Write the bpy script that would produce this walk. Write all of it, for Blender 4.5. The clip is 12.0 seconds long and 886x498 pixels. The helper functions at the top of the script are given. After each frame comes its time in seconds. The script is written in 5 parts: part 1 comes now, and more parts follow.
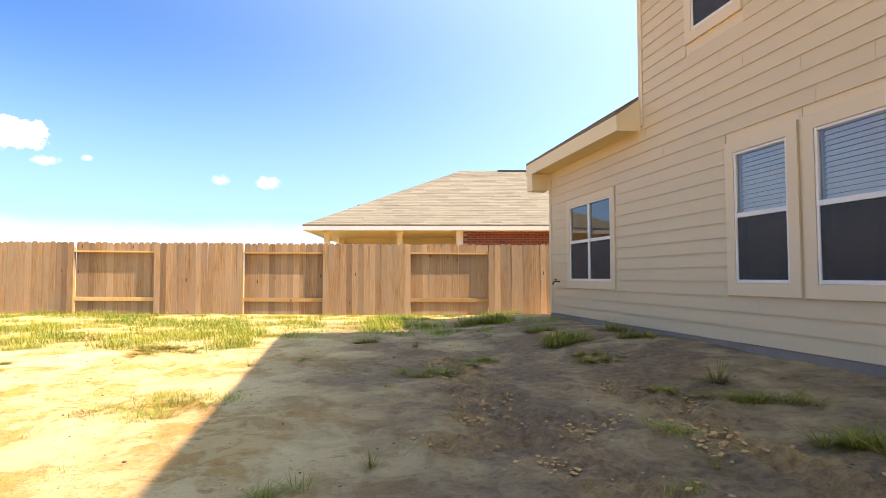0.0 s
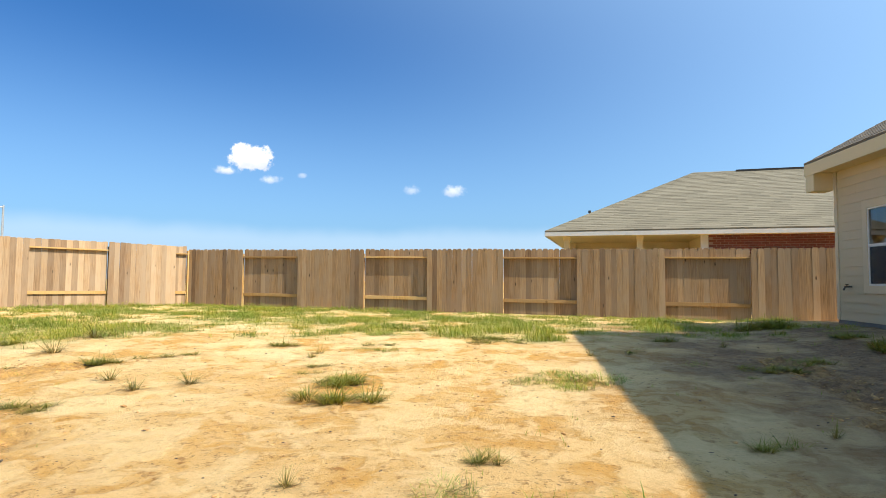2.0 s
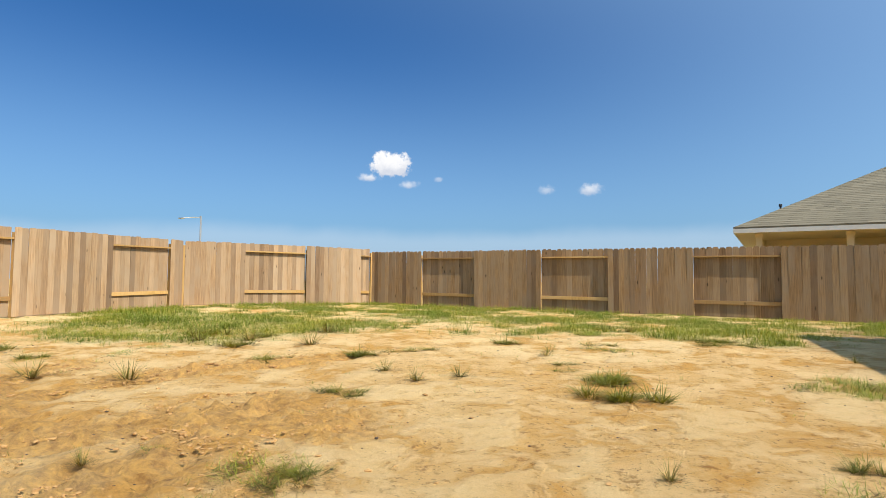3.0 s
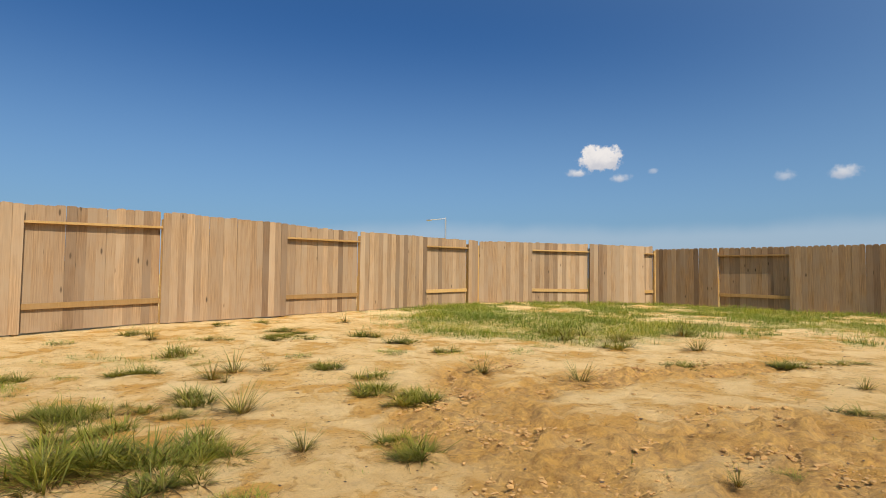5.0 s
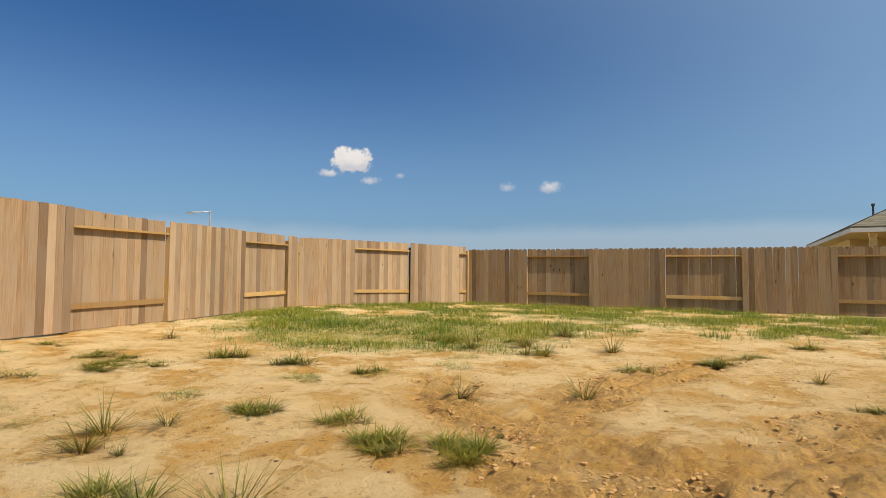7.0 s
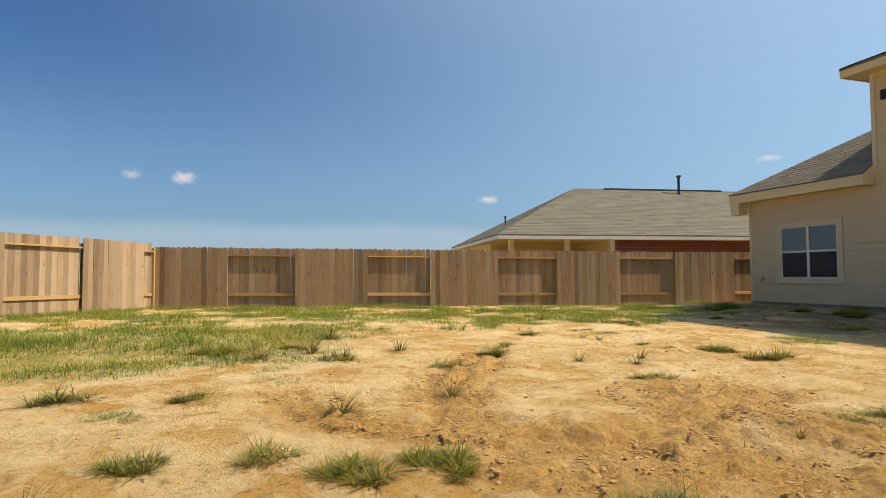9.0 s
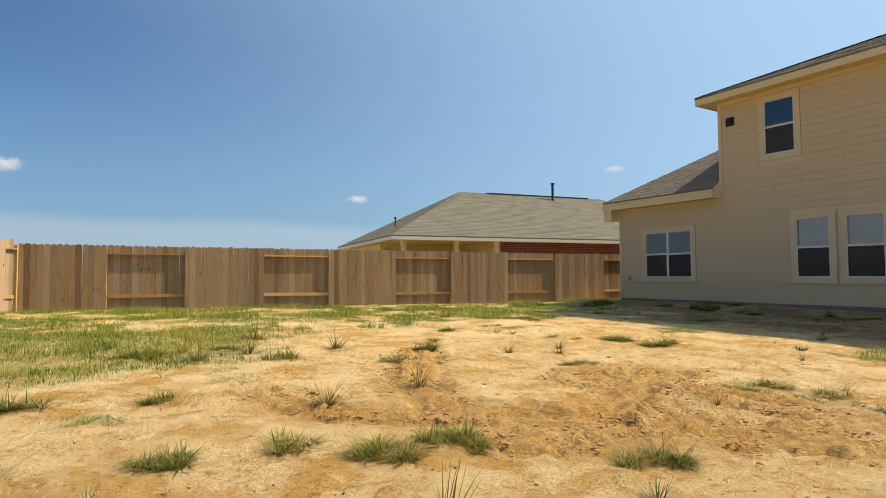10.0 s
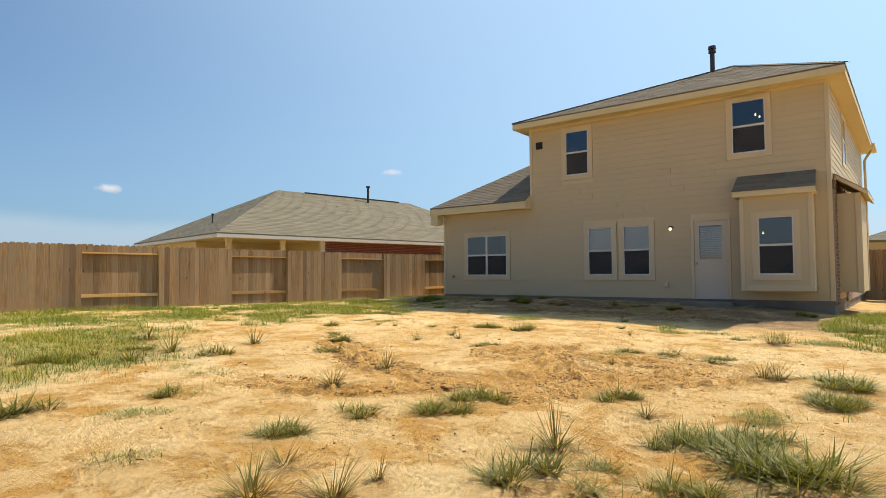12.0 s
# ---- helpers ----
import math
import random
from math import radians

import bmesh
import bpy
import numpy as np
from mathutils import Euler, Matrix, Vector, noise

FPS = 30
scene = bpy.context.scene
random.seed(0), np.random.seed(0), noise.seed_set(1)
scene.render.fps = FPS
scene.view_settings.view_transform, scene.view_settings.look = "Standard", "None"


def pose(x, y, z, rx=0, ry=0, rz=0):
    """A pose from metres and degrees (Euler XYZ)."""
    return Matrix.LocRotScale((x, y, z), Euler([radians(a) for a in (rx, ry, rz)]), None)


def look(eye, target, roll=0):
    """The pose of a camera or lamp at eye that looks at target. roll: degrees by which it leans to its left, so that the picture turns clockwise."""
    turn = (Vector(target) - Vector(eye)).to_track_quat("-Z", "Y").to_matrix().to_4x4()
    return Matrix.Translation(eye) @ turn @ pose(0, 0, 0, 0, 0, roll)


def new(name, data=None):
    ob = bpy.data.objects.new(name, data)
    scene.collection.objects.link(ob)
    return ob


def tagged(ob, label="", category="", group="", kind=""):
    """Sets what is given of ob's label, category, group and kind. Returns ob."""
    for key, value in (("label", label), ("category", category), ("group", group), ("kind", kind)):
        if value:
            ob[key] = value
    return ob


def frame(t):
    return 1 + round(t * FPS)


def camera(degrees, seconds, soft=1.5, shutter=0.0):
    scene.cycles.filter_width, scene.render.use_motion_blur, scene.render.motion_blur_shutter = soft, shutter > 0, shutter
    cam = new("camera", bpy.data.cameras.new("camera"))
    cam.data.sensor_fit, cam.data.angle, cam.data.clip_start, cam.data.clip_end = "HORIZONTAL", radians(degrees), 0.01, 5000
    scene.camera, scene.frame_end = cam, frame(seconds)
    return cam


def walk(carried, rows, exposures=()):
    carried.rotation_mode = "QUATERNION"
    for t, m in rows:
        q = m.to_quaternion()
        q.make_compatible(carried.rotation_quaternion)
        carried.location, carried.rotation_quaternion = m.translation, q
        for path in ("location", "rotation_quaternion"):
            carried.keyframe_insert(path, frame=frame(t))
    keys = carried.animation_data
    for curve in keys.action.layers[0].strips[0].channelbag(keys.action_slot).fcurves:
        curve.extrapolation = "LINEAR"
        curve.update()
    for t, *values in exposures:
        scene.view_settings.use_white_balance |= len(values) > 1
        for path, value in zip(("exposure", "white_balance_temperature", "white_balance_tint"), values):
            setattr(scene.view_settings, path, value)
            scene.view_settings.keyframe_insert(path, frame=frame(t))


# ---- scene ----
EXPOSURES = [(0, 1.44, 7050, 25), (0.8, 1.08, 6800, 19), (1.5, 0.78, 6300, 12), (2.5, 0.44, 6250, 11), (3.5, 0.08, 6350, 12), (5.5, -0.07, 6700, 13.5), (7.0, -0.09, 6750, 13.5), (9.5, 0.07, 6850, 13), (10.5, 0.14, 6850, 12.5), (12, 0.23, 6850, 12.5)]
cam = camera(75.2, 12.0, soft=0.75)
# seconds, eye, target, roll
PATH = [
    (0, (-0.511, -1.760, 1.121), (-0.134, 0.202, 1.218), -0.10),
    (0.5, (-0.811, -1.925, 1.099), (-0.552, 0.055, 1.199), 0.00),
    (1, (-1.232, -2.126, 1.113), (-1.130, -0.132, 1.216), 0.10),
    (1.5, (-1.697, -2.397, 1.094), (-1.774, -0.401, 1.206), 0.10),
    (2, (-2.239, -2.566, 1.078), (-2.489, -0.585, 1.190), 0.40),
    (2.5, (-2.787, -2.777, 1.090), (-3.232, -0.830, 1.202), 0.30),
    (3, (-3.335, -2.917, 1.053), (-4.037, -1.048, 1.165), 0.40),
    (3.5, (-3.847, -3.056, 1.073), (-4.744, -1.272, 1.182), 0.40),
    (5.5, (-5.967, -3.871, 1.074), (-7.321, -2.402, 1.169), 0.70),
    (6, (-6.595, -3.820, 1.084), (-7.852, -2.268, 1.183), 0.60),
    (6.5, (-7.125, -3.754, 1.086), (-8.060, -1.989, 1.187), 0.40),
    (7, (-7.687, -3.706, 1.091), (-8.262, -1.794, 1.192), 0.40),
    (7.5, (-8.182, -3.701, 1.093), (-8.472, -1.725, 1.196), 0.20),
    (9.5, (-10.032, -3.608, 1.175), (-9.176, -1.802, 1.265), -0.30),
    (10, (-10.527, -3.637, 1.162), (-9.491, -1.928, 1.252), -0.30),
    (10.5, (-11.033, -3.547, 1.142), (-9.791, -1.982, 1.229), -0.30),
    (11, (-11.586, -3.475, 1.184), (-10.206, -2.030, 1.268), -0.50),
    (11.5, (-12.079, -3.302, 1.148), (-10.581, -1.979, 1.232), -0.50),
    (12, (-12.549, -3.166, 1.144), (-10.953, -1.963, 1.228), -0.40),
]
walk(cam, [(t, look(e, g, r)) for t, e, g, r in PATH], EXPOSURES)

# ---- light ----
SUN_DIR = Vector((4.4, -1.75, 5.4)).normalized()
world = bpy.data.worlds.new("world")
scene.world = world
world.use_nodes = True
wn = world.node_tree
sky = wn.nodes.new("ShaderNodeTexSky")
sky.sky_type = "NISHITA"
sky.sun_disc = False
sky.sun_elevation = math.asin(SUN_DIR.z)
sky.sun_rotation = math.atan2(SUN_DIR.x, SUN_DIR.y)
sky.altitude, sky.air_density, sky.dust_density, sky.ozone_density = 0, 1.0, 2.6, 3.0
wn.nodes["Background"].inputs[1].default_value = 0.067


def wmath(op, a, b=None, c=None):
    n = wn.nodes.new("ShaderNodeMath")
    n.operation = op
    for s, v in zip(n.inputs, (a, b, c)):
        if isinstance(v, (int, float)):
            s.default_value = v
        elif v is not None:
            wn.links.new(v, s)
    return n.outputs[0]


def wdot(vec, d):
    n = wn.nodes.new("ShaderNodeVectorMath")
    n.operation = "DOT_PRODUCT"
    wn.links.new(vec, n.inputs[0])
    n.inputs[1].default_value = d
    return n.outputs["Value"]


def wstep(v, lo, hi):
    n = wn.nodes.new("ShaderNodeMapRange")
    n.interpolation_type = "SMOOTHSTEP"
    wn.links.new(v, n.inputs[0])
    n.inputs[1].default_value, n.inputs[2].default_value = lo, hi
    return n.outputs[0]


def wmix(fac, a, b):
    n = wn.nodes.new("ShaderNodeMix")
    n.data_type = "RGBA"
    wn.links.new(fac, n.inputs[0])
    for s, v in ((n.inputs[6], a), (n.inputs[7], b)):
        if isinstance(v, tuple):
            s.default_value = (*v, 1)
        else:
            wn.links.new(v, s)
    return n.outputs[2]


# fair-weather clouds, drawn into the far sky
wdir = wn.nodes.new("ShaderNodeTexCoord").outputs["Generated"]


def wnoise(scale, detail):
    n = wn.nodes.new("ShaderNodeTexNoise")
    n.inputs["Scale"].default_value, n.inputs["Detail"].default_value, n.inputs["Roughness"].default_value = scale, detail, 0.6
    wn.links.new(wdir, n.inputs["Vector"])
    return wmath("SUBTRACT", n.outputs["Fac"], 0.5)


puff, fray = wnoise(46.0, 3.0), wnoise(110.0, 4.0)
ragged = wmath("ADD", wmath("MULTIPLY", puff, 1.3), wmath("MULTIPLY", fray, 0.8))
tint = wn.nodes.new("ShaderNodeMix")
tint.data_type, tint.blend_type = "RGBA", "MULTIPLY"
tint.inputs[0].default_value = 1.0
wn.links.new(sky.outputs[0], tint.inputs[6])
tint.inputs[7].default_value = (0.45, 1.00, 1.53, 1)      # clear, deep blue air
shade = tint.outputs[2]
# haze: paler towards the sun and towards the horizon
toward = wdot(wdir, tuple(SUN_DIR))
shade = wmix(wmath("MULTIPLY", wstep(toward, -0.27, 1.05), 0.74), shade, (8.4, 12.2, 15.5))
lowair = wdot(wdir, (0, 0, 1))
shade = wmix(wmath("MULTIPLY", wstep(lowair, 0.42, -0.02), 0.46), shade, (6.3, 9.9, 12.9))
# low haze bank above the horizon
bank = wnoise(3.2, 4.0)
elev = wmath("MULTIPLY_ADD", bank, 0.05, wdot(wdir, (0, 0, 1)))
haze = wmath("MULTIPLY", wstep(elev, 0.100, 0.070), 0.36)
shade = wmix(haze, shade, (8.4, 9.8, 11.0))
# direction, half width, half height (radians), opacity
CLOUDS = [((-0.430, 0.882, 0.198), 0.037, 0.027, 1.0), ((-0.462, 0.868, 0.176), 0.022, 0.009, 0.8), ((-0.403, 0.900, 0.165), 0.019, 0.009, 0.6),
          ((-0.354, 0.921, 0.175), 0.010, 0.007, 0.35), ((-0.178, 0.971, 0.155), 0.016, 0.011, 0.4), ((-0.106, 0.982, 0.155), 0.024, 0.014, 0.7),
          ((0.385, 0.914, 0.130), 0.022, 0.010, 0.65), ((0.733, 0.660, 0.173), 0.021, 0.007, 0.45)]
for d, hw, hh, op in CLOUDS:
    d = Vector(d).normalized()
    rt = d.cross(Vector((0, 0, 1))).normalized()
    up = rt.cross(d)
    u, v = wmath("DIVIDE", wdot(wdir, rt), hw), wmath("DIVIDE", wdot(wdir, up), hh)
    low = wmath("MULTIPLY", wmath("MINIMUM", wmath("ADD", v, 0.25), 0.0), 1.1)          # flat underside
    r = wmath("SQRT", wmath("ADD", wmath("MULTIPLY", u, u), wmath("ADD", wmath("MULTIPLY", v, v), wmath("MULTIPLY", low, low))))
    r = wmath("ADD", r, ragged)
    near = wstep(wdot(wdir, d), 0.97, 0.985)
    a = wmath("MULTIPLY", wmath("MULTIPLY", wstep(r, 1.0, 0.62 if hw > 0.03 else 0.1), near), op)
    body = wmix(wstep(wmath("ADD", v, wmath("MULTIPLY", puff, 2.0)), -0.9, 0.5), (8.6, 9.0, 9.8), (13.0, 12.8, 12.4))
    shade = wmix(a, shade, body)
wn.links.new(shade, wn.nodes["Background"].inputs[0])
sun_data = bpy.data.lights.new("sun", "SUN")
sun_data.energy, sun_data.angle, sun_data.color = 5.1, radians(0.53), (1.0, 0.905, 0.73)
sun = new("sun", sun_data)
sun.matrix_world = look(SUN_DIR * 50, (0, 0, 0))


# ---- materials ----
def mat(name, rough=0.7, metal=0.0):
    m = bpy.data.materials.new(name)
    m.use_nodes = True
    b = m.node_tree.nodes["Principled BSDF"]
    b.inputs["Roughness"].default_value, b.inputs["Metallic"].default_value = rough, metal
    return m, m.node_tree, b


def coords(nt, scale=(1, 1, 1), kind="Object"):
    tc = nt.nodes.new("ShaderNodeTexCoord")
    mp = nt.nodes.new("ShaderNodeMapping")
    mp.inputs["Scale"].default_value = scale
    nt.links.new(tc.outputs[kind], mp.inputs[0])
    return mp.outputs[0]


def noise_tex(nt, vec, scale, detail=4.0, rough=0.55):
    n = nt.nodes.new("ShaderNodeTexNoise")
    n.inputs["Scale"].default_value, n.inputs["Detail"].default_value, n.inputs["Roughness"].default_value = scale, detail, rough
    nt.links.new(vec, n.inputs["Vector"])
    return n.outputs["Fac"]


def ramp(nt, fac, stops):
    r = nt.nodes.new("ShaderNodeValToRGB")
    while len(r.color_ramp.elements) < len(stops):
        r.color_ramp.elements.new(0.5)
    for e, (p, c) in zip(r.color_ramp.elements, stops):
        e.position = p
        e.color = (*c, 1) if len(c) == 3 else c
    nt.links.new(fac, r.inputs[0])
    return r.outputs[0]


def mix(nt, fac, a, b, kind="MIX"):
    n = nt.nodes.new("ShaderNodeMix")
    n.data_type, n.blend_type = "RGBA", kind
    for sock, v in ((n.inputs[0], fac), (n.inputs[6], a), (n.inputs[7], b)):
        if isinstance(v, (int, float)):
            sock.default_value = v
        elif isinstance(v, tuple):
            sock.default_value = (*v, 1)
        else:
            nt.links.new(v, sock)
    return n.outputs[2]


def bump(nt, b, height, strength=0.3, dist=0.01):
    n = nt.nodes.new("ShaderNodeBump")
    n.inputs["Strength"].default_value, n.inputs["Distance"].default_value = strength, dist
    nt.links.new(height, n.inputs["Height"])
    nt.links.new(n.outputs[0], b.inputs["Normal"])


def paint(name, col, rough=0.55, vary=0.06, piece=0.03):
    m, nt, b = mat(name, rough)
    v = coords(nt)
    f1, f2 = noise_tex(nt, v, 1.3), noise_tex(nt, v, 45, 5)
    lo, hi = tuple(c * (1 - vary) for c in col), tuple(min(1, c * (1 + vary)) for c in col)
    base = mix(nt, f1, lo, hi)
    base = mix(nt, 0.12, base, ramp(nt, f2, [(0.3, lo), (0.7, hi)]))
    oi = nt.nodes.new("ShaderNodeObjectInfo")
    base = mix(nt, oi.outputs["Random"], base, mix(nt, 1.0, base, (1 - piece,) * 3, "MULTIPLY"))
    nt.links.new(base, b.inputs["Base Color"])
    bump(nt, b, f2, 0.12, 0.003)
    return m


def fence_wood(name, dark, light, weather):
    m, nt, b = mat(name, 0.85)
    oi = nt.nodes.new("ShaderNodeObjectInfo")
    tc = nt.nodes.new("ShaderNodeTexCoord")
    off = nt.nodes.new("ShaderNodeVectorMath")
    off.operation = "MULTIPLY_ADD"
    nt.links.new(oi.outputs["Random"], off.inputs[0])
    off.inputs[1].default_value = (37.0, 11.0, 53.0)
    nt.links.new(tc.outputs["Object"], off.inputs[2])
    mp = nt.nodes.new("ShaderNodeMapping")
    mp.inputs["Scale"].default_value = (1, 1, 0.06)
    nt.links.new(off.outputs[0], mp.inputs[0])
    grain = noise_tex(nt, mp.outputs[0], 70, 5, 0.6)
    blotch = noise_tex(nt, off.outputs[0], 2.2, 3)
    base = ramp(nt, grain, [(0.3, dark), (0.7, light)])
    base = mix(nt, ramp(nt, blotch, [(0.35, (0, 0, 0)), (0.65, (0.85, 0.85, 0.85))]), base, weather)
    tone = ramp(nt, oi.outputs["Random"], [(0.0, (0.56, 0.49, 0.44)), (0.22, (0.86, 0.79, 0.72)), (0.7, (1.0, 0.94, 0.86)), (1.0, (1.24, 1.17, 1.08))])
    base = mix(nt, 1.0, base, tone, "MULTIPLY")
    # knots
    vo = nt.nodes.new("ShaderNodeTexVoronoi")
    vo.inputs["Scale"].default_value = 5.0
    mk = nt.nodes.new("ShaderNodeMapping")
    mk.inputs["Scale"].default_value = (1, 1, 0.55)
    nt.links.new(off.outputs[0], mk.inputs[0])
    nt.links.new(mk.outputs[0], vo.inputs["Vector"])
    knot = ramp(nt, vo.outputs["Distance"], [(0.05, (1, 1, 1)), (0.10, (0, 0, 0))])
    base = mix(nt, knot, base, tuple(c * 0.45 for c in dark))
    nt.links.new(base, b.inputs["Base Color"])
    bump(nt, b, grain, 0.35, 0.004)
    return m


def vmath(nt, op, a, b_, c=0.0):
    n = nt.nodes.new("ShaderNodeMath")
    n.operation = op
    for s, v in zip(n.inputs, (a, b_, c)):
        if isinstance(v, (int, float)):
            s.default_value = v
        else:
            nt.links.new(v, s)
    return n.outputs[0]


def ground_mat():
    m, nt, b = mat("sandy_soil", 0.95)
    v = coords(nt)
    # warped coordinates, so that crusts and streaks get ragged outlines
    wn_ = nt.nodes.new("ShaderNodeTexNoise")
    wn_.inputs["Scale"].default_value, wn_.inputs["Detail"].default_value = 2.6, 4.0
    nt.links.new(v, wn_.inputs["Vector"])
    wv = nt.nodes.new("ShaderNodeVectorMath")
    wv.operation = "MULTIPLY_ADD"
    nt.links.new(wn_.outputs["Color"], wv.inputs[0])
    wv.inputs[1].default_value = (0.55, 0.55, 0.0)
    nt.links.new(v, wv.inputs[2])
    w = wv.outputs[0]
    big, mid, crustn = noise_tex(nt, w, 0.28, 3), noise_tex(nt, w, 1.3, 7, 0.66), noise_tex(nt, w, 3.1, 8, 0.62)
    fine, mott, grit = noise_tex(nt, v, 13, 8, 0.78), noise_tex(nt, v, 42, 6, 0.76), noise_tex(nt, v, 190, 3, 0.6)
    pale, orange, brown = (0.90, 0.65, 0.31), (0.66, 0.345, 0.07), (0.17, 0.08, 0.024)
    c = mix(nt, ramp(nt, big, [(0.36, (0, 0, 0)), (0.58, (1, 1, 1))]), pale, mix(nt, 0.62, pale, orange))
    c = mix(nt, ramp(nt, mid, [(0.45, (0, 0, 0)), (0.57, (1, 1, 1))]), c, orange)
    crust = ramp(nt, crustn, [(0.45, (0, 0, 0)), (0.51, (0.5, 0.5, 0.5)), (0.525, (0.75, 0.75, 0.75)), (0.60, (1, 1, 1))])
    rim = ramp(nt, crustn, [(0.470, (0, 0, 0)), (0.500, (0.22, 0.22, 0.22)), (0.520, (0, 0, 0))])
    c = mix(nt, crust, c, mix(nt, 0.6, c, pale))
    patchy = ramp(nt, mid, [(0.42, (0, 0, 0)), (0.58, (1, 1, 1))])
    c = mix(nt, vmath(nt, "MULTIPLY", rim, patchy), c, (0.36, 0.19, 0.07))
    loose = vmath(nt, "MULTIPLY_ADD", crust, -0.72, 1.0)
    c = mix(nt, vmath(nt, "MULTIPLY", loose, ramp(nt, fine, [(0.55, (0, 0, 0)), (0.61, (0.9, 0.9, 0.9))])), c, mix(nt, 1.0, c, (0.55, 0.45, 0.33), "MULTIPLY"))
    c = mix(nt, vmath(nt, "MULTIPLY", loose, ramp(nt, mott, [(0.60, (0, 0, 0)), (0.64, (0.95, 0.95, 0.95))])), c, brown)
    c = mix(nt, ramp(nt, grit, [(0.30, (0.45, 0.45, 0.45)), (0.5, (0, 0, 0))]), c, mix(nt, 1.0, c, (0.6, 0.55, 0.5), "MULTIPLY"))
    # turned-over earth, where the wheels went
    at = nt.nodes.new("ShaderNodeAttribute")
    at.attribute_name = "wear"
    turned = mix(nt, ramp(nt, fine, [(0.35, (0, 0, 0)), (0.62, (1, 1, 1))]), (0.27, 0.12, 0.026), (0.72, 0.395, 0.092))
    c = mix(nt, vmath(nt, "MULTIPLY", at.outputs["Fac"], 0.85), c, turned)
    # brown loam spread near the house, its colour darkened to deepen the shade there
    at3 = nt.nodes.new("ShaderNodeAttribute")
    at3.attribute_name = "loam_shade"
    loam_shade = mix(nt, ramp(nt, fine, [(0.36, (0, 0, 0)), (0.64, (1, 1, 1))]), (0.092, 0.047, 0.022), (0.27, 0.165, 0.086))
    c = mix(nt, vmath(nt, "MULTIPLY", at3.outputs["Fac"], ramp(nt, mid, [(0.34, (0.5, 0.5, 0.5)), (0.54, (1, 1, 1))])), c, loam_shade)
    # thin dry thatch between the tufts
    at2 = nt.nodes.new("ShaderNodeAttribute")
    at2.attribute_name = "thatch"
    c = mix(nt, vmath(nt, "MULTIPLY", at2.outputs["Fac"], ramp(nt, fine, [(0.36, (0, 0, 0)), (0.60, (1, 1, 1))])), c, (0.27, 0.27, 0.06))
    nt.links.new(c, b.inputs["Base Color"])
    h = vmath(nt, "MULTIPLY_ADD", crust, 0.35, vmath(nt, "MULTIPLY_ADD", fine, 1.5, vmath(nt, "MULTIPLY_ADD", mott, 0.55, vmath(nt, "MULTIPLY", grit, 0.18))))
    bump(nt, b, h, 1.0, 0.034)
    return m


def grass_mat(name, root, tip, dry):
    m, nt, b = mat(name, 0.6)
    g = nt.nodes.new("ShaderNodeNewGeometry")
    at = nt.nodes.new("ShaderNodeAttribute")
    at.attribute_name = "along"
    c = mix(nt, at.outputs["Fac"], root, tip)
    c = mix(nt, ramp(nt, g.outputs["Random Per Island"], [(0.62, (0, 0, 0)), (1.0, (0.9, 0.9, 0.9))]), c, dry)
    stand = noise_tex(nt, coords(nt), 0.9, 3)
    c = mix(nt, ramp(nt, stand, [(0.40, (0, 0, 0)), (0.62, (1, 1, 1))]), mix(nt, 1.0, c, (0.78, 0.86, 0.72), "MULTIPLY"), mix(nt, 1.0, c, (1.35, 1.15, 0.9), "MULTIPLY"))
    oi = nt.nodes.new("ShaderNodeObjectInfo")
    c = mix(nt, oi.outputs["Random"], c, mix(nt, 1.0, c, (1.25, 1.2, 0.9), "MULTIPLY"))
    nt.links.new(c, b.inputs["Base Color"])
    tr = nt.nodes.new("ShaderNodeBsdfTranslucent")
    nt.links.new(c, tr.inputs[0])
    ms = nt.nodes.new("ShaderNodeMixShader")
    ms.inputs[0].default_value = 0.33
    nt.links.new(b.outputs[0], ms.inputs[1])
    nt.links.new(tr.outputs[0], ms.inputs[2])
    nt.links.new(ms.outputs[0], nt.nodes["Material Output"].inputs[0])
    return m


def shingle_mat(name, a, c2):
    m, nt, b = mat(name, 0.95)
    g = nt.nodes.new("ShaderNodeNewGeometry")
    v = coords(nt)
    grit, blot = noise_tex(nt, v, 240, 2), noise_tex(nt, v, 0.8, 4)
    c = mix(nt, g.outputs["Random Per Island"], a, c2)
    c = mix(nt, 0.35, c, mix(nt, grit, tuple(x * 0.5 for x in a), c2))
    c = mix(nt, blot, c, mix(nt, 1.0, c, (0.85, 0.85, 0.85), "MULTIPLY"))
    nt.links.new(c, b.inputs["Base Color"])
    bump(nt, b, grit, 0.4, 0.003)
    return m


def concrete_mat():
    m, nt, b = mat("concrete", 0.9)
    v = coords(nt)
    f1, f2 = noise_tex(nt, v, 1.5, 6), noise_tex(nt, v, 60, 4)
    c = ramp(nt, f1, [(0.3, (0.165, 0.13, 0.10)), (0.7, (0.26, 0.21, 0.16))])
    c = mix(nt, ramp(nt, f2, [(0.35, (0.5, 0.5, 0.5)), (0.55, (0, 0, 0))]), c, (0.2, 0.19, 0.17))
    nt.links.new(c, b.inputs["Base Color"])
    bump(nt, b, f2, 0.3, 0.004)
    return m


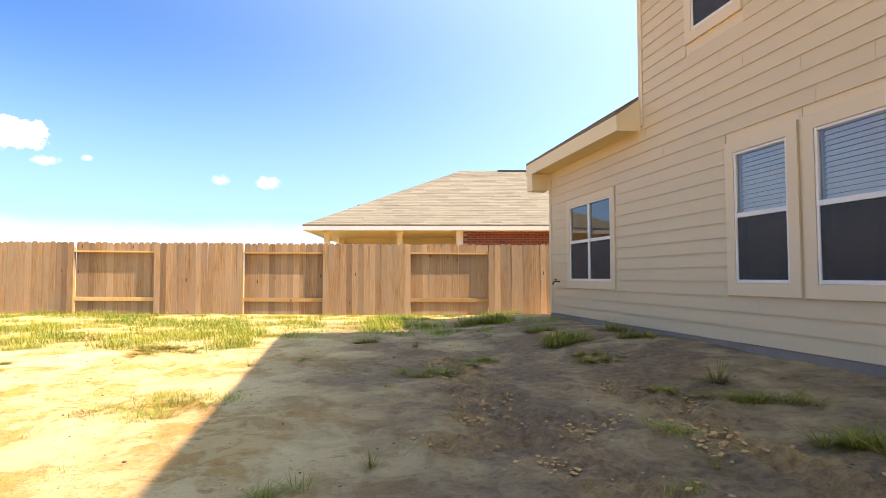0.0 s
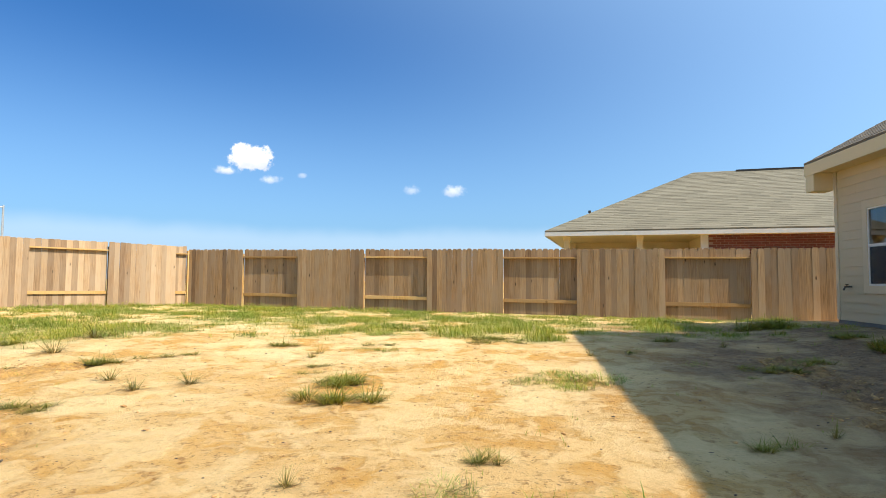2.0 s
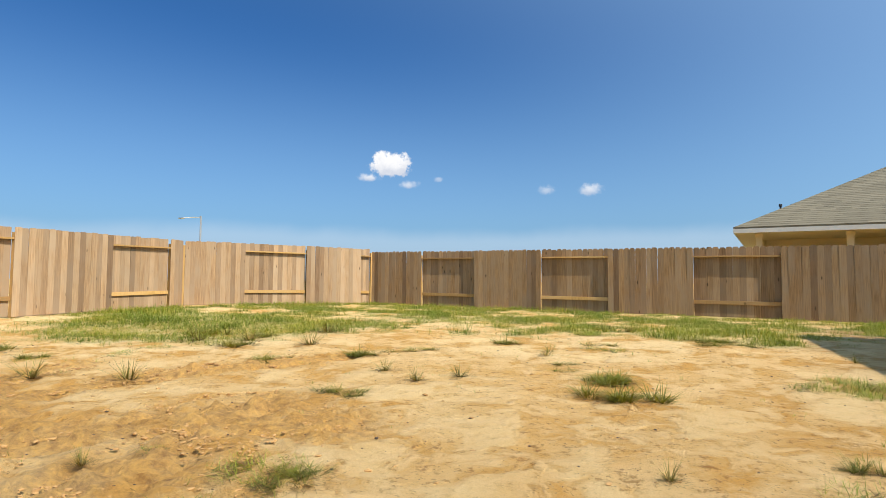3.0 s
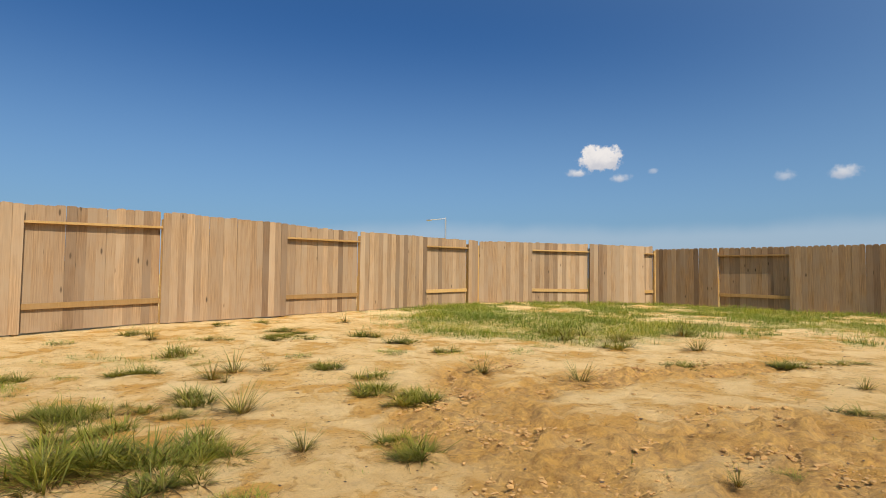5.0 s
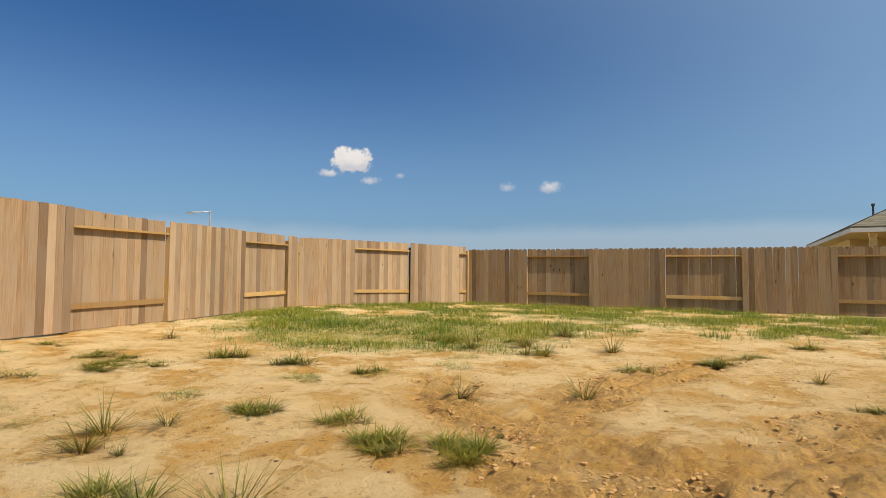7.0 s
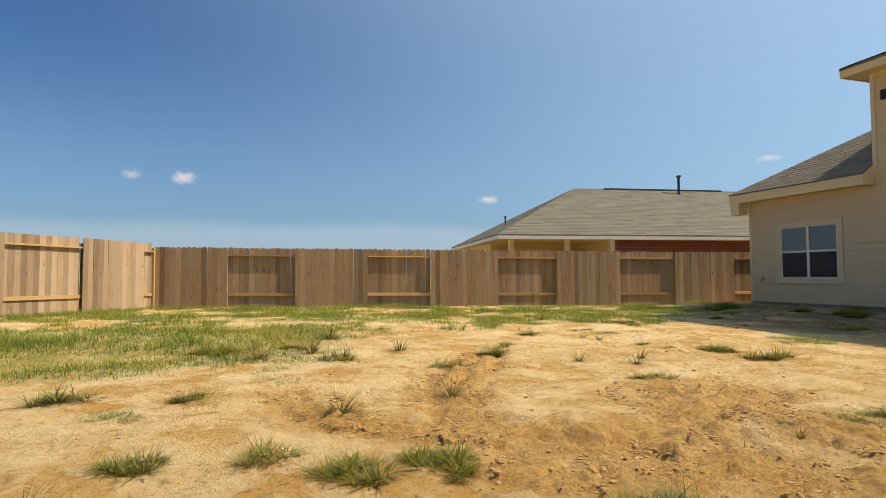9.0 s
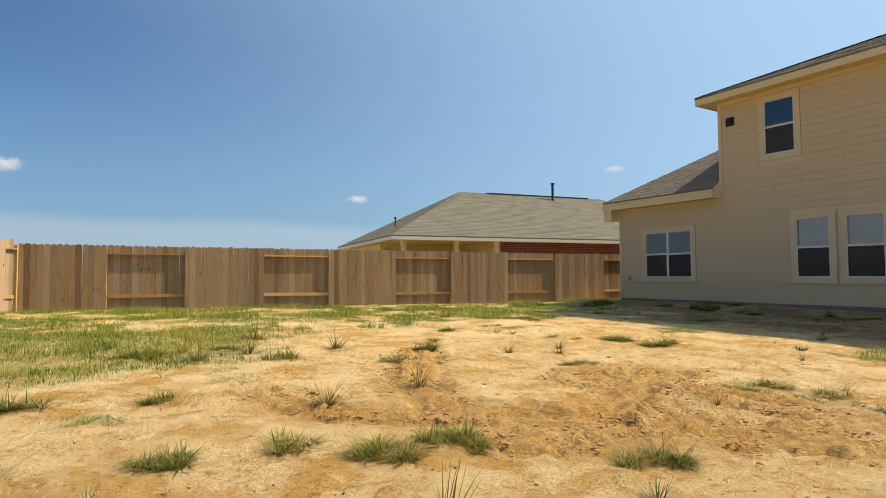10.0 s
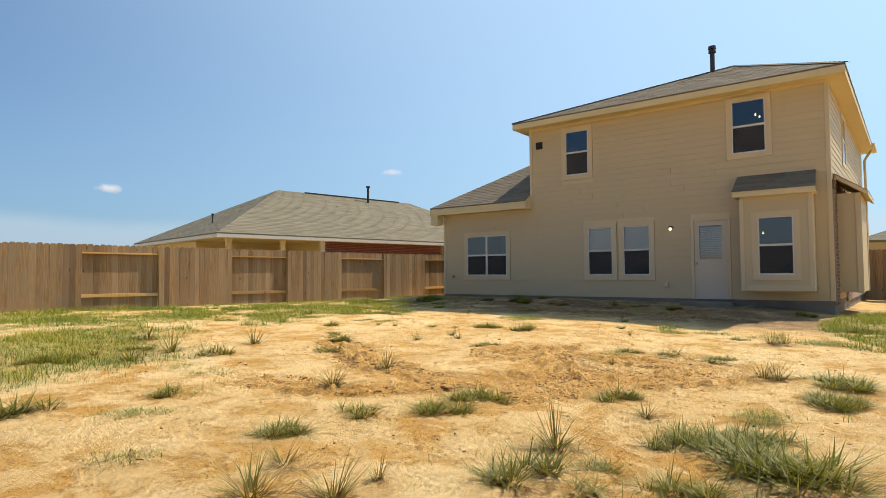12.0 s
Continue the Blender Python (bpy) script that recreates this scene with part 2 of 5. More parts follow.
def glass_mat():
    m = bpy.data.materials.new("window_glass")
    m.use_nodes = True
    nt = m.node_tree
    nt.nodes.remove(nt.nodes["Principled BSDF"])
    tr, gl, fr, ms = (nt.nodes.new("ShaderNode" + k) for k in ("BsdfTransparent", "BsdfGlossy", "Fresnel", "MixShader"))
    tr.inputs[0].default_value = (0.90, 0.93, 0.93, 1)
    gl.inputs["Roughness"].default_value = 0.0
    fr.inputs[0].default_value = 2.1
    for a, s in ((fr.outputs[0], 0), (tr.outputs[0], 1), (gl.outputs[0], 2)):
        nt.links.new(a, ms.inputs[s])
    nt.links.new(ms.outputs[0], nt.nodes["Material Output"].inputs[0])
    return m


def plain(name, col, rough=0.6, metal=0.0):
    m, nt, b = mat(name, rough, metal)
    v = coords(nt)
    f = noise_tex(nt, v, 12, 4)
    nt.links.new(mix(nt, f, tuple(x * 0.88 for x in col), tuple(min(1, x * 1.1) for x in col)), b.inputs["Base Color"])
    return m


def glow(name, col, strength):
    m, nt, b = mat(name, 0.5)
    b.inputs["Base Color"].default_value = (*col, 1)
    b.inputs["Emission Color"].default_value = (*col, 1)
    b.inputs["Emission Strength"].default_value = strength
    return m


SIDING = paint("beige_siding_paint", (0.54, 0.43, 0.26))
TRIM = paint("beige_trim_paint", (0.60, 0.485, 0.305))
SOFFIT = paint("cream_soffit_paint", (0.66, 0.525, 0.29))
VINYL = plain("white_vinyl", (0.64, 0.60, 0.53), 0.4)
DOOR = paint("white_door_paint", (0.54, 0.47, 0.37), 0.4)
PICKET = fence_wood("cedar_pickets", (0.18, 0.105, 0.044), (0.42, 0.27, 0.132), (0.31, 0.23, 0.148))
PALE_PICKET = fence_wood("bleached_pickets", (0.23, 0.145, 0.075), (0.46, 0.315, 0.18), (0.37, 0.285, 0.195))
RAIL = fence_wood("treated_pine_rails", (0.40, 0.24, 0.07), (0.56, 0.36, 0.13), (0.50, 0.34, 0.15))
SOIL = ground_mat()
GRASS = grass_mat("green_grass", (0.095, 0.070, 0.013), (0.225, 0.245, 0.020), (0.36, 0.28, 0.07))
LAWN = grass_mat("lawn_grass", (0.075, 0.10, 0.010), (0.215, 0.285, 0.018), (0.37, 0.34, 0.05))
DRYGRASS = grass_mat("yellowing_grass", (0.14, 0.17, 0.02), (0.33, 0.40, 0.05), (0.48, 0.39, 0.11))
SHINGLE = shingle_mat("grey_brown_shingles", (0.150, 0.115, 0.075), (0.245, 0.195, 0.135))
SHINGLE2 = shingle_mat("light_grey_shingles", (0.150, 0.128, 0.085), (0.245, 0.212, 0.145))
CONCRETE = concrete_mat()
GLASS = glass_mat()
CLEAR = bpy.data.materials.new("clear_inner_face")
CLEAR.use_nodes = True
CLEAR.node_tree.nodes.remove(CLEAR.node_tree.nodes["Principled BSDF"])
CLEAR.node_tree.links.new(CLEAR.node_tree.nodes.new("ShaderNodeBsdfTransparent").outputs[0], CLEAR.node_tree.nodes["Material Output"].inputs[0])
SCREEN, snt, sb_ = mat("insect_screen", 0.6)
sb_.inputs["Base Color"].default_value = (0.045, 0.04, 0.038, 1)
stn, smx = snt.nodes.new("ShaderNodeBsdfTransparent"), snt.nodes.new("ShaderNodeMixShader")
smx.inputs[0].default_value = 0.6
snt.links.new(stn.outputs[0], smx.inputs[1])
snt.links.new(sb_.outputs[0], smx.inputs[2])
snt.links.new(smx.outputs[0], snt.nodes["Material Output"].inputs[0])
BLIND = plain("white_blind", (0.80, 0.80, 0.78), 0.5)
# room surfaces coloured dark, standing for the dim interior behind the glass
ROOM = plain("dimmed_room", (0.20, 0.18, 0.16), 0.9)
BLACK = plain("black_pipe", (0.03, 0.03, 0.035), 0.5)
DARKGLASS = plain("dark_glass", (0.03, 0.035, 0.045), 0.06)
DARK = plain("dark_recess", (0.025, 0.022, 0.02), 0.8)
STEEL = plain("galvanised_steel", (0.5, 0.5, 0.5), 0.4, 0.8)
BRASS = plain("aged_bronze", (0.12, 0.09, 0.06), 0.4, 0.7)
BULB = glow("lamp_bulb", (1.0, 0.78, 0.45), 1.6)
BRICK = paint("red_brick", (0.21, 0.065, 0.045), 0.9, 0.25, 0.35)
MORTAR = plain("mortar", (0.30, 0.24, 0.20), 0.95)


# ---- helpers of this scene ----
def mesh(bm, name):
    me = bpy.data.meshes.new(name)
    bm.to_mesh(me)
    bm.free()
    return me


def box(bm, x0, x1, y0, y1, z0, z1, m=None):
    vs = [bm.verts.new(p) for p in ((x0, y0, z0), (x1, y0, z0), (x1, y1, z0), (x0, y1, z0), (x0, y0, z1), (x1, y0, z1), (x1, y1, z1), (x0, y1, z1))]
    for f in ((0, 3, 2, 1), (4, 5, 6, 7), (0, 1, 5, 4), (1, 2, 6, 5), (2, 3, 7, 6), (3, 0, 4, 7)):
        bm.faces.new([vs[i] for i in f])
    if m is not None:
        bmesh.ops.transform(bm, matrix=m, verts=vs)
    return vs


def bevelled(bm, width=0.004, seg=1):
    bmesh.ops.bevel(bm, geom=list(bm.edges), offset=width, segments=seg, affect="EDGES", profile=0.6)
    return bm


def boxes(*dims, bevel=0.0):
    bm = bmesh.new()
    for d in dims:
        box(bm, *d)
    if bevel:
        bevelled(bm, bevel)
    return bm


def part(name, bm, material, parent=None, label=""):
    me = bm if isinstance(bm, bpy.types.Mesh) else mesh(bm, name)
    if material and not me.materials:
        me.materials.append(material)
    ob = new(name, me)
    if parent:
        ob.parent = parent
    return tagged(ob, label)


def tube(bm, a, b, r0, r1=None, seg=12, caps=True):
    a, b = Vector(a), Vector(b)
    r1 = r0 if r1 is None else r1
    d = (b - a)
    q = d.to_track_quat("Z", "Y").to_matrix().to_4x4()
    bmesh.ops.create_cone(bm, cap_ends=caps, segments=seg, radius1=r0, radius2=r1, depth=d.length, matrix=Matrix.Translation((a + b) / 2) @ q)
    return bm


def smooth01(a, b, x):
    t = min(1, max(0, (x - a) / (b - a)))
    return t * t * (3 - 2 * t)


def ground_z(x, y):
    """Height of the yard's smooth ground."""
    yy = min(max(y, -3), 16)
    z = 0.12 + 0.016 * min(max(yy, 0), 6) + 0.006 * max(0, yy - 6) + 0.032 * min(yy, 0)
    z -= 0.006 * (min(max(x, -15), 6) + 5) * smooth01(4, 10, yy)
    z += 0.09 * smooth01(-11.6, -15.0, x) * (1 - 0.6 * min(1, max(0, yy / 10)))
    return z + 0.16 * smooth01(1.0, 3.6, x) * smooth01(-3.5, -1.0, yy) * smooth01(11.5, 9.5, yy)


def gz(x, y):
    """Height of the ground with its small unevenness."""
    p = Vector((x, y, 0))
    n = 0.035 * noise.noise(p * 0.5) + 0.022 * noise.noise(p * 1.7 + Vector((7, 3, 1))) + 0.009 * noise.noise(p * 5.1)
    fade = 1 - smooth01(18, 30, math.hypot(x + 5, y - 4))
    return ground_z(x, y) + n * fade * 0.8


# ---- ground ----
TRACKS = [(((-6.9, 3.0), (-7.8, 1.4), (-8.1, 0.4), (-7.6, -0.3), (-7.0, -1.2), (-6.2, -1.9)), 0.34), (((-9.2, 1.6), (-9.05, 0.8), (-8.5, 0.2), (-7.4, -0.5), (-6.5, -0.3)), 0.32),
          (((-6.2, 0.5), (-5.95, -0.4), (-5.75, -1.5)), 0.62), (((-8.1, -0.75), (-7.0, -1.2), (-5.7, -1.6)), 0.40), (((-6.9, -0.9), (-6.4, 0.0), (-5.4, 0.4)), 0.40),
          (((0.9, -1.2), (0.8, 1.1), (0.85, 1.9)), 0.32), (((0.3, 1.6), (1.1, 1.8)), 0.30), (((0.55, 1.8), (0.8, 4.5)), 0.26), (((1.7, 0.0), (1.9, 2.8)), 0.28)]
RUTS = [(a, b, wide) for line, wide in TRACKS for a, b in zip(line, line[1:])]


def segdist(x, y, a, b):
    ax, ay, bx, by = *a, *b
    t = max(0, min(1, ((x - ax) * (bx - ax) + (y - ay) * (by - ay)) / ((bx - ax) ** 2 + (by - ay) ** 2)))
    return math.hypot(x - ax - t * (bx - ax), y - ay - t * (by - ay))


def lawn(x, y):
    """How much grass grows at a place, 0 to 1."""
    n = noise.noise(Vector((x * 0.5, y * 0.7, 3.3))) * 0.45 + noise.noise(Vector((x * 1.4, y * 1.8, 8.1))) * 0.5
    a = smooth01(3.8, 7.4, y - 0.10 * (x + 6)) * 0.9 * smooth01(2.5, -1.0, x - (y - 8) * 0.6)       # towards the back fence
    a = max(a, 1.0 * smooth01(1.0, 0.3, abs(y - 11.35 + 0.174 * (x - 1))))                               # strip along the back fence
    a = max(a, 1.8 * smooth01(1.2, 0.6, math.hypot((x - 1.4) / 4.4, (y + 3.3) / 1.1)))                   # by the house corner
    a = max(a, 0.9 * smooth01(1.2, 0.5, math.hypot((x - 1.6) / 2.2, (y - 8.0) / 1.6)))
    a = max(a, 0.8 * smooth01(1.2, 0.5, math.hypot((x + 1.9) / 0.45, (y + 0.8) / 1.8)))
    a = max(a, 0.5 * smooth01(1.2, 0.5, math.hypot((x + 12.6) / 0.9, (y + 0.2) / 3.0)))
    n += noise.noise(Vector((x * 3.1, y * 3.4, 5.7))) * 0.28
    a = smooth01(0.32, 0.84, a * (0.70 + 1.7 * n))
    a = max(a, smooth01(1.2, 0.8, math.hypot((x + 11.2) / 2.9, (y - 5.2) / 2.2) + 0.5 * n) * (0.95 + 0.8 * n))   # lush patch by the side fence
    return max(0.0, min(1.0, a))


def axis(lo, hi, step, far):
    mid = list(np.arange(lo, hi, step))
    out, d, a, b = [], step * 2, [], []
    x = lo
    while x > -far:
        x -= d
        a.append(x)
        d *= 1.35
    x, d = mid[-1], step * 2
    while x < far:
        x += d
        b.append(x)
        d *= 1.35
    return a[::-1] + mid + b


def build_ground():
    xs, ys = axis(-15.7, 4.5, 0.037, 900), axis(-5.0, 14.3, 0.037, 900)
    verts, wear, thatch, loam_shade = [], [], [], []
    for y in ys:
        for x in xs:
            z = gz(x, y)
            w = 0.0
            if -15.6 < x < 4.5 and -5 < y < 14.4:
                p = Vector((x, y, 0))
                crust = noise.noise(p * 2.3 + Vector((2, 2, 5)))
                z += 0.013 * max(0, crust) ** 0.5 * (crust > 0) + 0.009 * noise.noise(p * 9.5) + 0.006 * noise.noise(p * 17)
            if -11 < x < 2.5 and -4 < y < 5.5:
                near = None
                for a, b, wd in RUTS:
                    d = segdist(x, y, a, b)
                    if d < wd * 1.6 and 1 - d / (wd * 1.6) > w:
                        w, near = 1 - d / (wd * 1.6), d
                if w > 0:
                    rag = noise.noise(p * 1.1 + Vector((4, 0, 0))) * 0.6 + noise.noise(p * 3.5) * 0.45
                    w = max(0, min(1, w * 1.6 + rag - 0.25))
                    ridge = math.sin(near * 21 + 2.2 * noise.noise(p * 0.8))
                    lump = noise.noise(p * 6.2 + Vector((1, 9, 0)))
                    z += w * (0.026 * ridge + 0.11 * max(0, lump - 0.15) + 0.034 * noise.noise(p * 15) - 0.02)
            verts.append((x, y, z))
            wear.append(w)
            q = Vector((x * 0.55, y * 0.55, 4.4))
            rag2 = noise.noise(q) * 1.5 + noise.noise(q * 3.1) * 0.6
            # loam with painted shade, fading out raggedly around the house's shadow edge
            loam_shade.append(0.92 * smooth01(-2.0, 0.5, x + 0.5 * rag2) * smooth01(-4.0, -1.5, y) * smooth01(11.0, 8.5, y) if x < 8 else 0.0)
            thatch.append(lawn(x, y) if -17 < x < 6 and -8 < y < 16 else (0.6 if math.hypot(x + 5, y - 4) > 18 else 0.15))
    nx = len(xs)
    faces = [(j * nx + i, j * nx + i + 1, (j + 1) * nx + i + 1, (j + 1) * nx + i) for j in range(len(ys) - 1) for i in range(nx - 1)]
    me = bpy.data.meshes.new("ground")
    me.from_pydata(verts, [], faces)
    for nm, vals in (("wear", wear), ("thatch", thatch), ("loam_shade", loam_shade)):
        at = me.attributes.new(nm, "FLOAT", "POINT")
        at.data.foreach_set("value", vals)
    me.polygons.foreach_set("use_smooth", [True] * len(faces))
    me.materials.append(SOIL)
    return tagged(new("ground", me), "bare pale sandy soil with wheel ruts and sparse grass", "ground", kind="structure")


build_ground()

# ---- fences ----
CORNER, BEND = Vector((-12.14, 13.95)), Vector((-15.5, 9.30))
rng = random.Random(4)


def picket_mesh(k, ear=0.022, wood=PICKET):
    """A dog-eared cedar picket of unit height, its outer face at y = 0, the board behind it."""
    r = random.Random(k)
    w, t = 0.0695, 0.016
    top = [(-w, -ear * r.uniform(0.8, 1.3)), (-w + 0.03, 0.0), (w - 0.03, r.uniform(-0.003, 0.003)), (w, -ear * r.uniform(0.8, 1.3))]
    bm = bmesh.new()
    lean, cup = r.uniform(-0.004, 0.004), r.uniform(-0.003, 0.006)
    prof = [(-w, 0.0), (w, 0.0)] + [(x + lean, 1.0 + z) for x, z in reversed(top)]
    fr = [bm.verts.new((x, cup * (z > 0.5), z)) for x, z in prof]
    bk = [bm.verts.new((x, t + cup * (z > 0.5), z)) for x, z in prof]
    bm.faces.new(fr)
    bm.faces.new(bk[::-1])
    for i in range(len(prof)):
        j = (i + 1) % len(prof)
        bm.faces.new((fr[j], fr[i], bk[i], bk[j]))
    me = mesh(bm, "picket")
    me.materials.append(wood)
    return me


PICKETS = [picket_mesh(k) for k in range(7)]
FLAT_PICKETS = [picket_mesh(k + 20, 0.004, PALE_PICKET) for k in range(7)]
POST_ME = mesh(bevelled(boxes((-0.044, 0.044, -0.044, 0.044, 0, 1)), 0.003), "post")
POST_ME.materials.append(RAIL)
TOP_RAIL = mesh(bevelled(boxes((-0.5, 0.5, -0.044, 0.044, -0.019, 0.019)), 0.002), "rail")
LOW_RAIL = mesh(bevelled(boxes((-0.5, 0.5, -0.019, 0.019, -0.044, 0.044)), 0.002), "rail")
for me in (TOP_RAIL, LOW_RAIL):
    me.materials.append(RAIL)


def run_of_fence(fence, a, b, cuts, height, inner, boards=None):
    """A straight run from a to b. cuts: distances of the posts; sections turn their pickets to the yard or away from it in turn.
    inner: the side (1 or -1 of the run's left normal) that faces the yard."""
    a, b = Vector(a), Vector(b)
    d = (b - a).normalized()
    nrm = Vector((-d.y, d.x)) * inner
    yaw = math.atan2(d.y, d.x)
    for s0, s1, face, *own in cuts:
        low_end, high_end = own if own else (height, height)
        tall = lambda s: low_end + (high_end - low_end) * (s - s0) / (s1 - s0)
        height = (low_end + high_end) / 2
        zg = lambda s: ground_z(*(a + d * s)) - 0.0
        for s in (s0, s1):
            p = a + d * s
            ob = new("post", POST_ME)
            ob.parent = fence
            ob.matrix_basis = Matrix.Translation((p.x, p.y, zg(s) - 0.25)) @ Matrix.Rotation(yaw, 4, "Z") @ Matrix.Diagonal((1, 1, height + 0.14, 1))
        off = 0.063 if face else -0.063
        for h in (0.36, 1.475):
            ob = new("rail", TOP_RAIL if h > 1 else LOW_RAIL)
            ob.parent = fence
            p0, p1 = a + d * (s0 + 0.045), a + d * (s1 - 0.045)
            slope = math.atan2(zg(s1) - zg(s0), s1 - s0)
            m2 = (p0 + p1) / 2 + nrm * (0.0 if h > 1 else -0.022 if not face else 0.022)
            ob.matrix_basis = Matrix.Translation((m2.x, m2.y, (zg(s0) + zg(s1)) / 2 + h * height / 1.69 + rng.uniform(-0.012, 0.012))) @ Matrix.Rotation(yaw, 4, "Z") @ Matrix.Rotation(-slope, 4, "Y") @ Matrix.Diagonal(((p1 - p0).length, 1, 1, 1))
        e0, e1 = (s0 - 0.05, s1 + 0.05) if face else (s0 + 0.05, s1 - 0.05)
        if face:
            e0, e1 = max(e0, cuts[0][0]), min(e1, cuts[-1][1])
        n = max(1, round((e1 - e0) / 0.1395))
        step = (e1 - e0) / n
        for i in range(n):
            s = e0 + (i + 0.5) * step
            p = a + d * s + nrm * ((0.044 + 0.002) if face else (-0.046))
            ob = new("picket", (boards or PICKETS)[rng.randrange(7)])
            ob.parent = fence
            flip = yaw + (0 if inner < 0 else math.pi)
            hgt = tall(s) + rng.uniform(-0.012, 0.012)
            ob.matrix_basis = Matrix.Translation((p.x, p.y, zg(s) + 0.015)) @ Matrix.Rotation(flip, 4, "Z") @ Matrix.Rotation(rng.uniform(-0.002, 0.002), 4, "Y") @ Matrix.Translation((0, -0.016 if face else 0.0, 0)) @ Matrix.Diagonal((step / 0.1395 * rng.uniform(0.995, 1.012), 1, hgt, 1))


def alternating(first, length, start_face, step=1.95):
    out, s, f = [], 0.0, start_face
    e = first
    while s < length - 0.2:
        out.append((s, min(e, length), f))
        s, e, f = e, e + step, not f
    return out


back_fence = tagged(new("fence"), "weathered cedar picket fence with alternating panels", "fence", "yard fences")
back_fence.empty_display_size = 0.1
BACK_DIR = Vector((15.24, -2.5)).normalized()
run_of_fence(back_fence, CORNER, CORNER + BACK_DIR * 23.0, alternating(1.87, 23.0, True), 1.67, -1)
side_fence = tagged(new("fence"), "sunlit weathered cedar side fence with alternating panels", "fence", "yard fences")
run_of_fence(side_fence, BEND, CORNER, [(0.03, 1.59, True), (1.59, 3.52, False), (3.52, 5.25, True), (5.25, 5.70, False)], 1.76, -1, FLAT_PICKETS)
# where the sections end along the side fence, from its near end, and their heights
ENDS = [(2.05, 1.90), (4.15, 1.90), (6.25, 1.90), (8.42, 1.90), (10.50, 1.90), (12.86, 1.86), (14.90, 1.80), (17.03, 1.78), (18.86, 1.77), (19.22, 1.77)]
cuts, near_end, was = [], 0.0, 1.90
for k, (far_end, now) in enumerate(ENDS):
    cuts.append((near_end, far_end, k % 2 == 1, was, now))
    near_end, was = far_end, now
run_of_fence(side_fence, (-15.5, -10.0), (-15.5, 9.22), cuts, 1.90, -1, FLAT_PICKETS)


# ---- the house ----
WX, Y0, Y1, Y2 = 3.73, -2.37, 5.60, 9.06      # back wall, its right end, end of the upper storey, end of the lower one
SLAB, SOF1, SOF2, BACK = 0.42, 3.18, 5.70, 15.0
house = tagged(new("house"), "two-storey beige lap-siding house with shingled hip roofs", "house")

# windows of the back wall: y from, y to, z from, z to (glass), columns, blinds down to (share of the upper sash)
WINDOWS = {"lower_left": (6.50, 8.06, 1.05, 2.38, 2, 0.0), "pair_a": (2.95, 3.69, 1.05, 2.45, 1, 1.0), "pair_b": (1.88, 2.63, 1.05, 2.45, 1, 1.0),
           "upper_left": (3.64, 4.37, 4.09, 5.44, 1, 0.0), "upper_right": (-1.04, -0.27, 4.15, 5.51, 1, 0.0)}
DOOR_HOLE = (-0.12, 0.74, 0.42, 2.50)
BAY = (-2.02, -0.48, 0.67, 3.05, 3.23)        # y0, y1, z0, z1, x of its face


def holes_in(z0, z1):
    out = []
    for y0, y1, za, zb, *_ in WINDOWS.values():
        if za - 0.14 < z1 - 0.01 and zb + 0.14 > z0 + 0.01:
            out.append((y0 - 0.14, y1 + 0.14))
    if DOOR_HOLE[3] + 0.06 > z0:
        out.append((DOOR_HOLE[0] - 0.06, DOOR_HOLE[1] + 0.06))
    if BAY[2] < z1 and BAY[3] > z0:
        out.append((BAY[0], BAY[1]))
    return sorted(out)


def spans(lo, hi, holes):
    out, s = [], lo
    for a, b in holes:
        if b <= lo or a >= hi:
            continue
        if a > s:
            out.append((s, a))
        s = max(s, b)
    if s < hi:
        out.append((s, hi))
    return out


def solid_wall(name, parent):
    """The back wall behind its siding, with its openings cut through."""
    bm = bmesh.new()
    zs = sorted({SLAB, SOF2, SOF1 + 0.3, *[v for w in WINDOWS.values() for v in (w[2], w[3])], DOOR_HOLE[3], BAY[2] + 0.12, BAY[3] - 0.12})
    for z0, z1 in zip(zs, zs[1:]):
        hs = [(w[0], w[1]) for w in WINDOWS.values() if w[2] <= z0 + 1e-6 and w[3] >= z1 - 1e-6]
        if z1 <= DOOR_HOLE[3] + 1e-6:
            hs.append((DOOR_HOLE[0], DOOR_HOLE[1]))
        if z0 >= BAY[2] + 0.11 and z1 <= BAY[3] - 0.11:
            hs.append((BAY[0] + 0.12, BAY[1] - 0.12))
        for a, b in spans(Y0 + 0.02, Y2 - 0.02 if z1 <= SOF1 + 0.31 else Y1 - 0.02, sorted(hs)):
            box(bm, WX + 0.022, WX + 0.15, a, b, z0, z1)
    return part(name, bm, TRIM, parent)


wall = solid_wall("wall", house)


def lap(length, drop=0.175, butt=0.016, top=0.004):
    """A lap-siding board along +y, lower edge at z = 0, face towards -x."""
    bm = bmesh.new()
    prof = [(0.0, 0.0), (-butt, 0.0), (-top, drop), (0.0, drop)]
    a = [bm.verts.new((x, 0, z)) for x, z in prof]
    b = [bm.verts.new((x, length, z)) for x, z in prof]
    bm.faces.new(a)
    bm.faces.new(b[::-1])
    for i in range(4):
        j = (i + 1) % 4
        bm.faces.new((a[j], a[i], b[i], b[j]))
    return bm


STEP = 0.162
z = SLAB
r2 = random.Random(9)
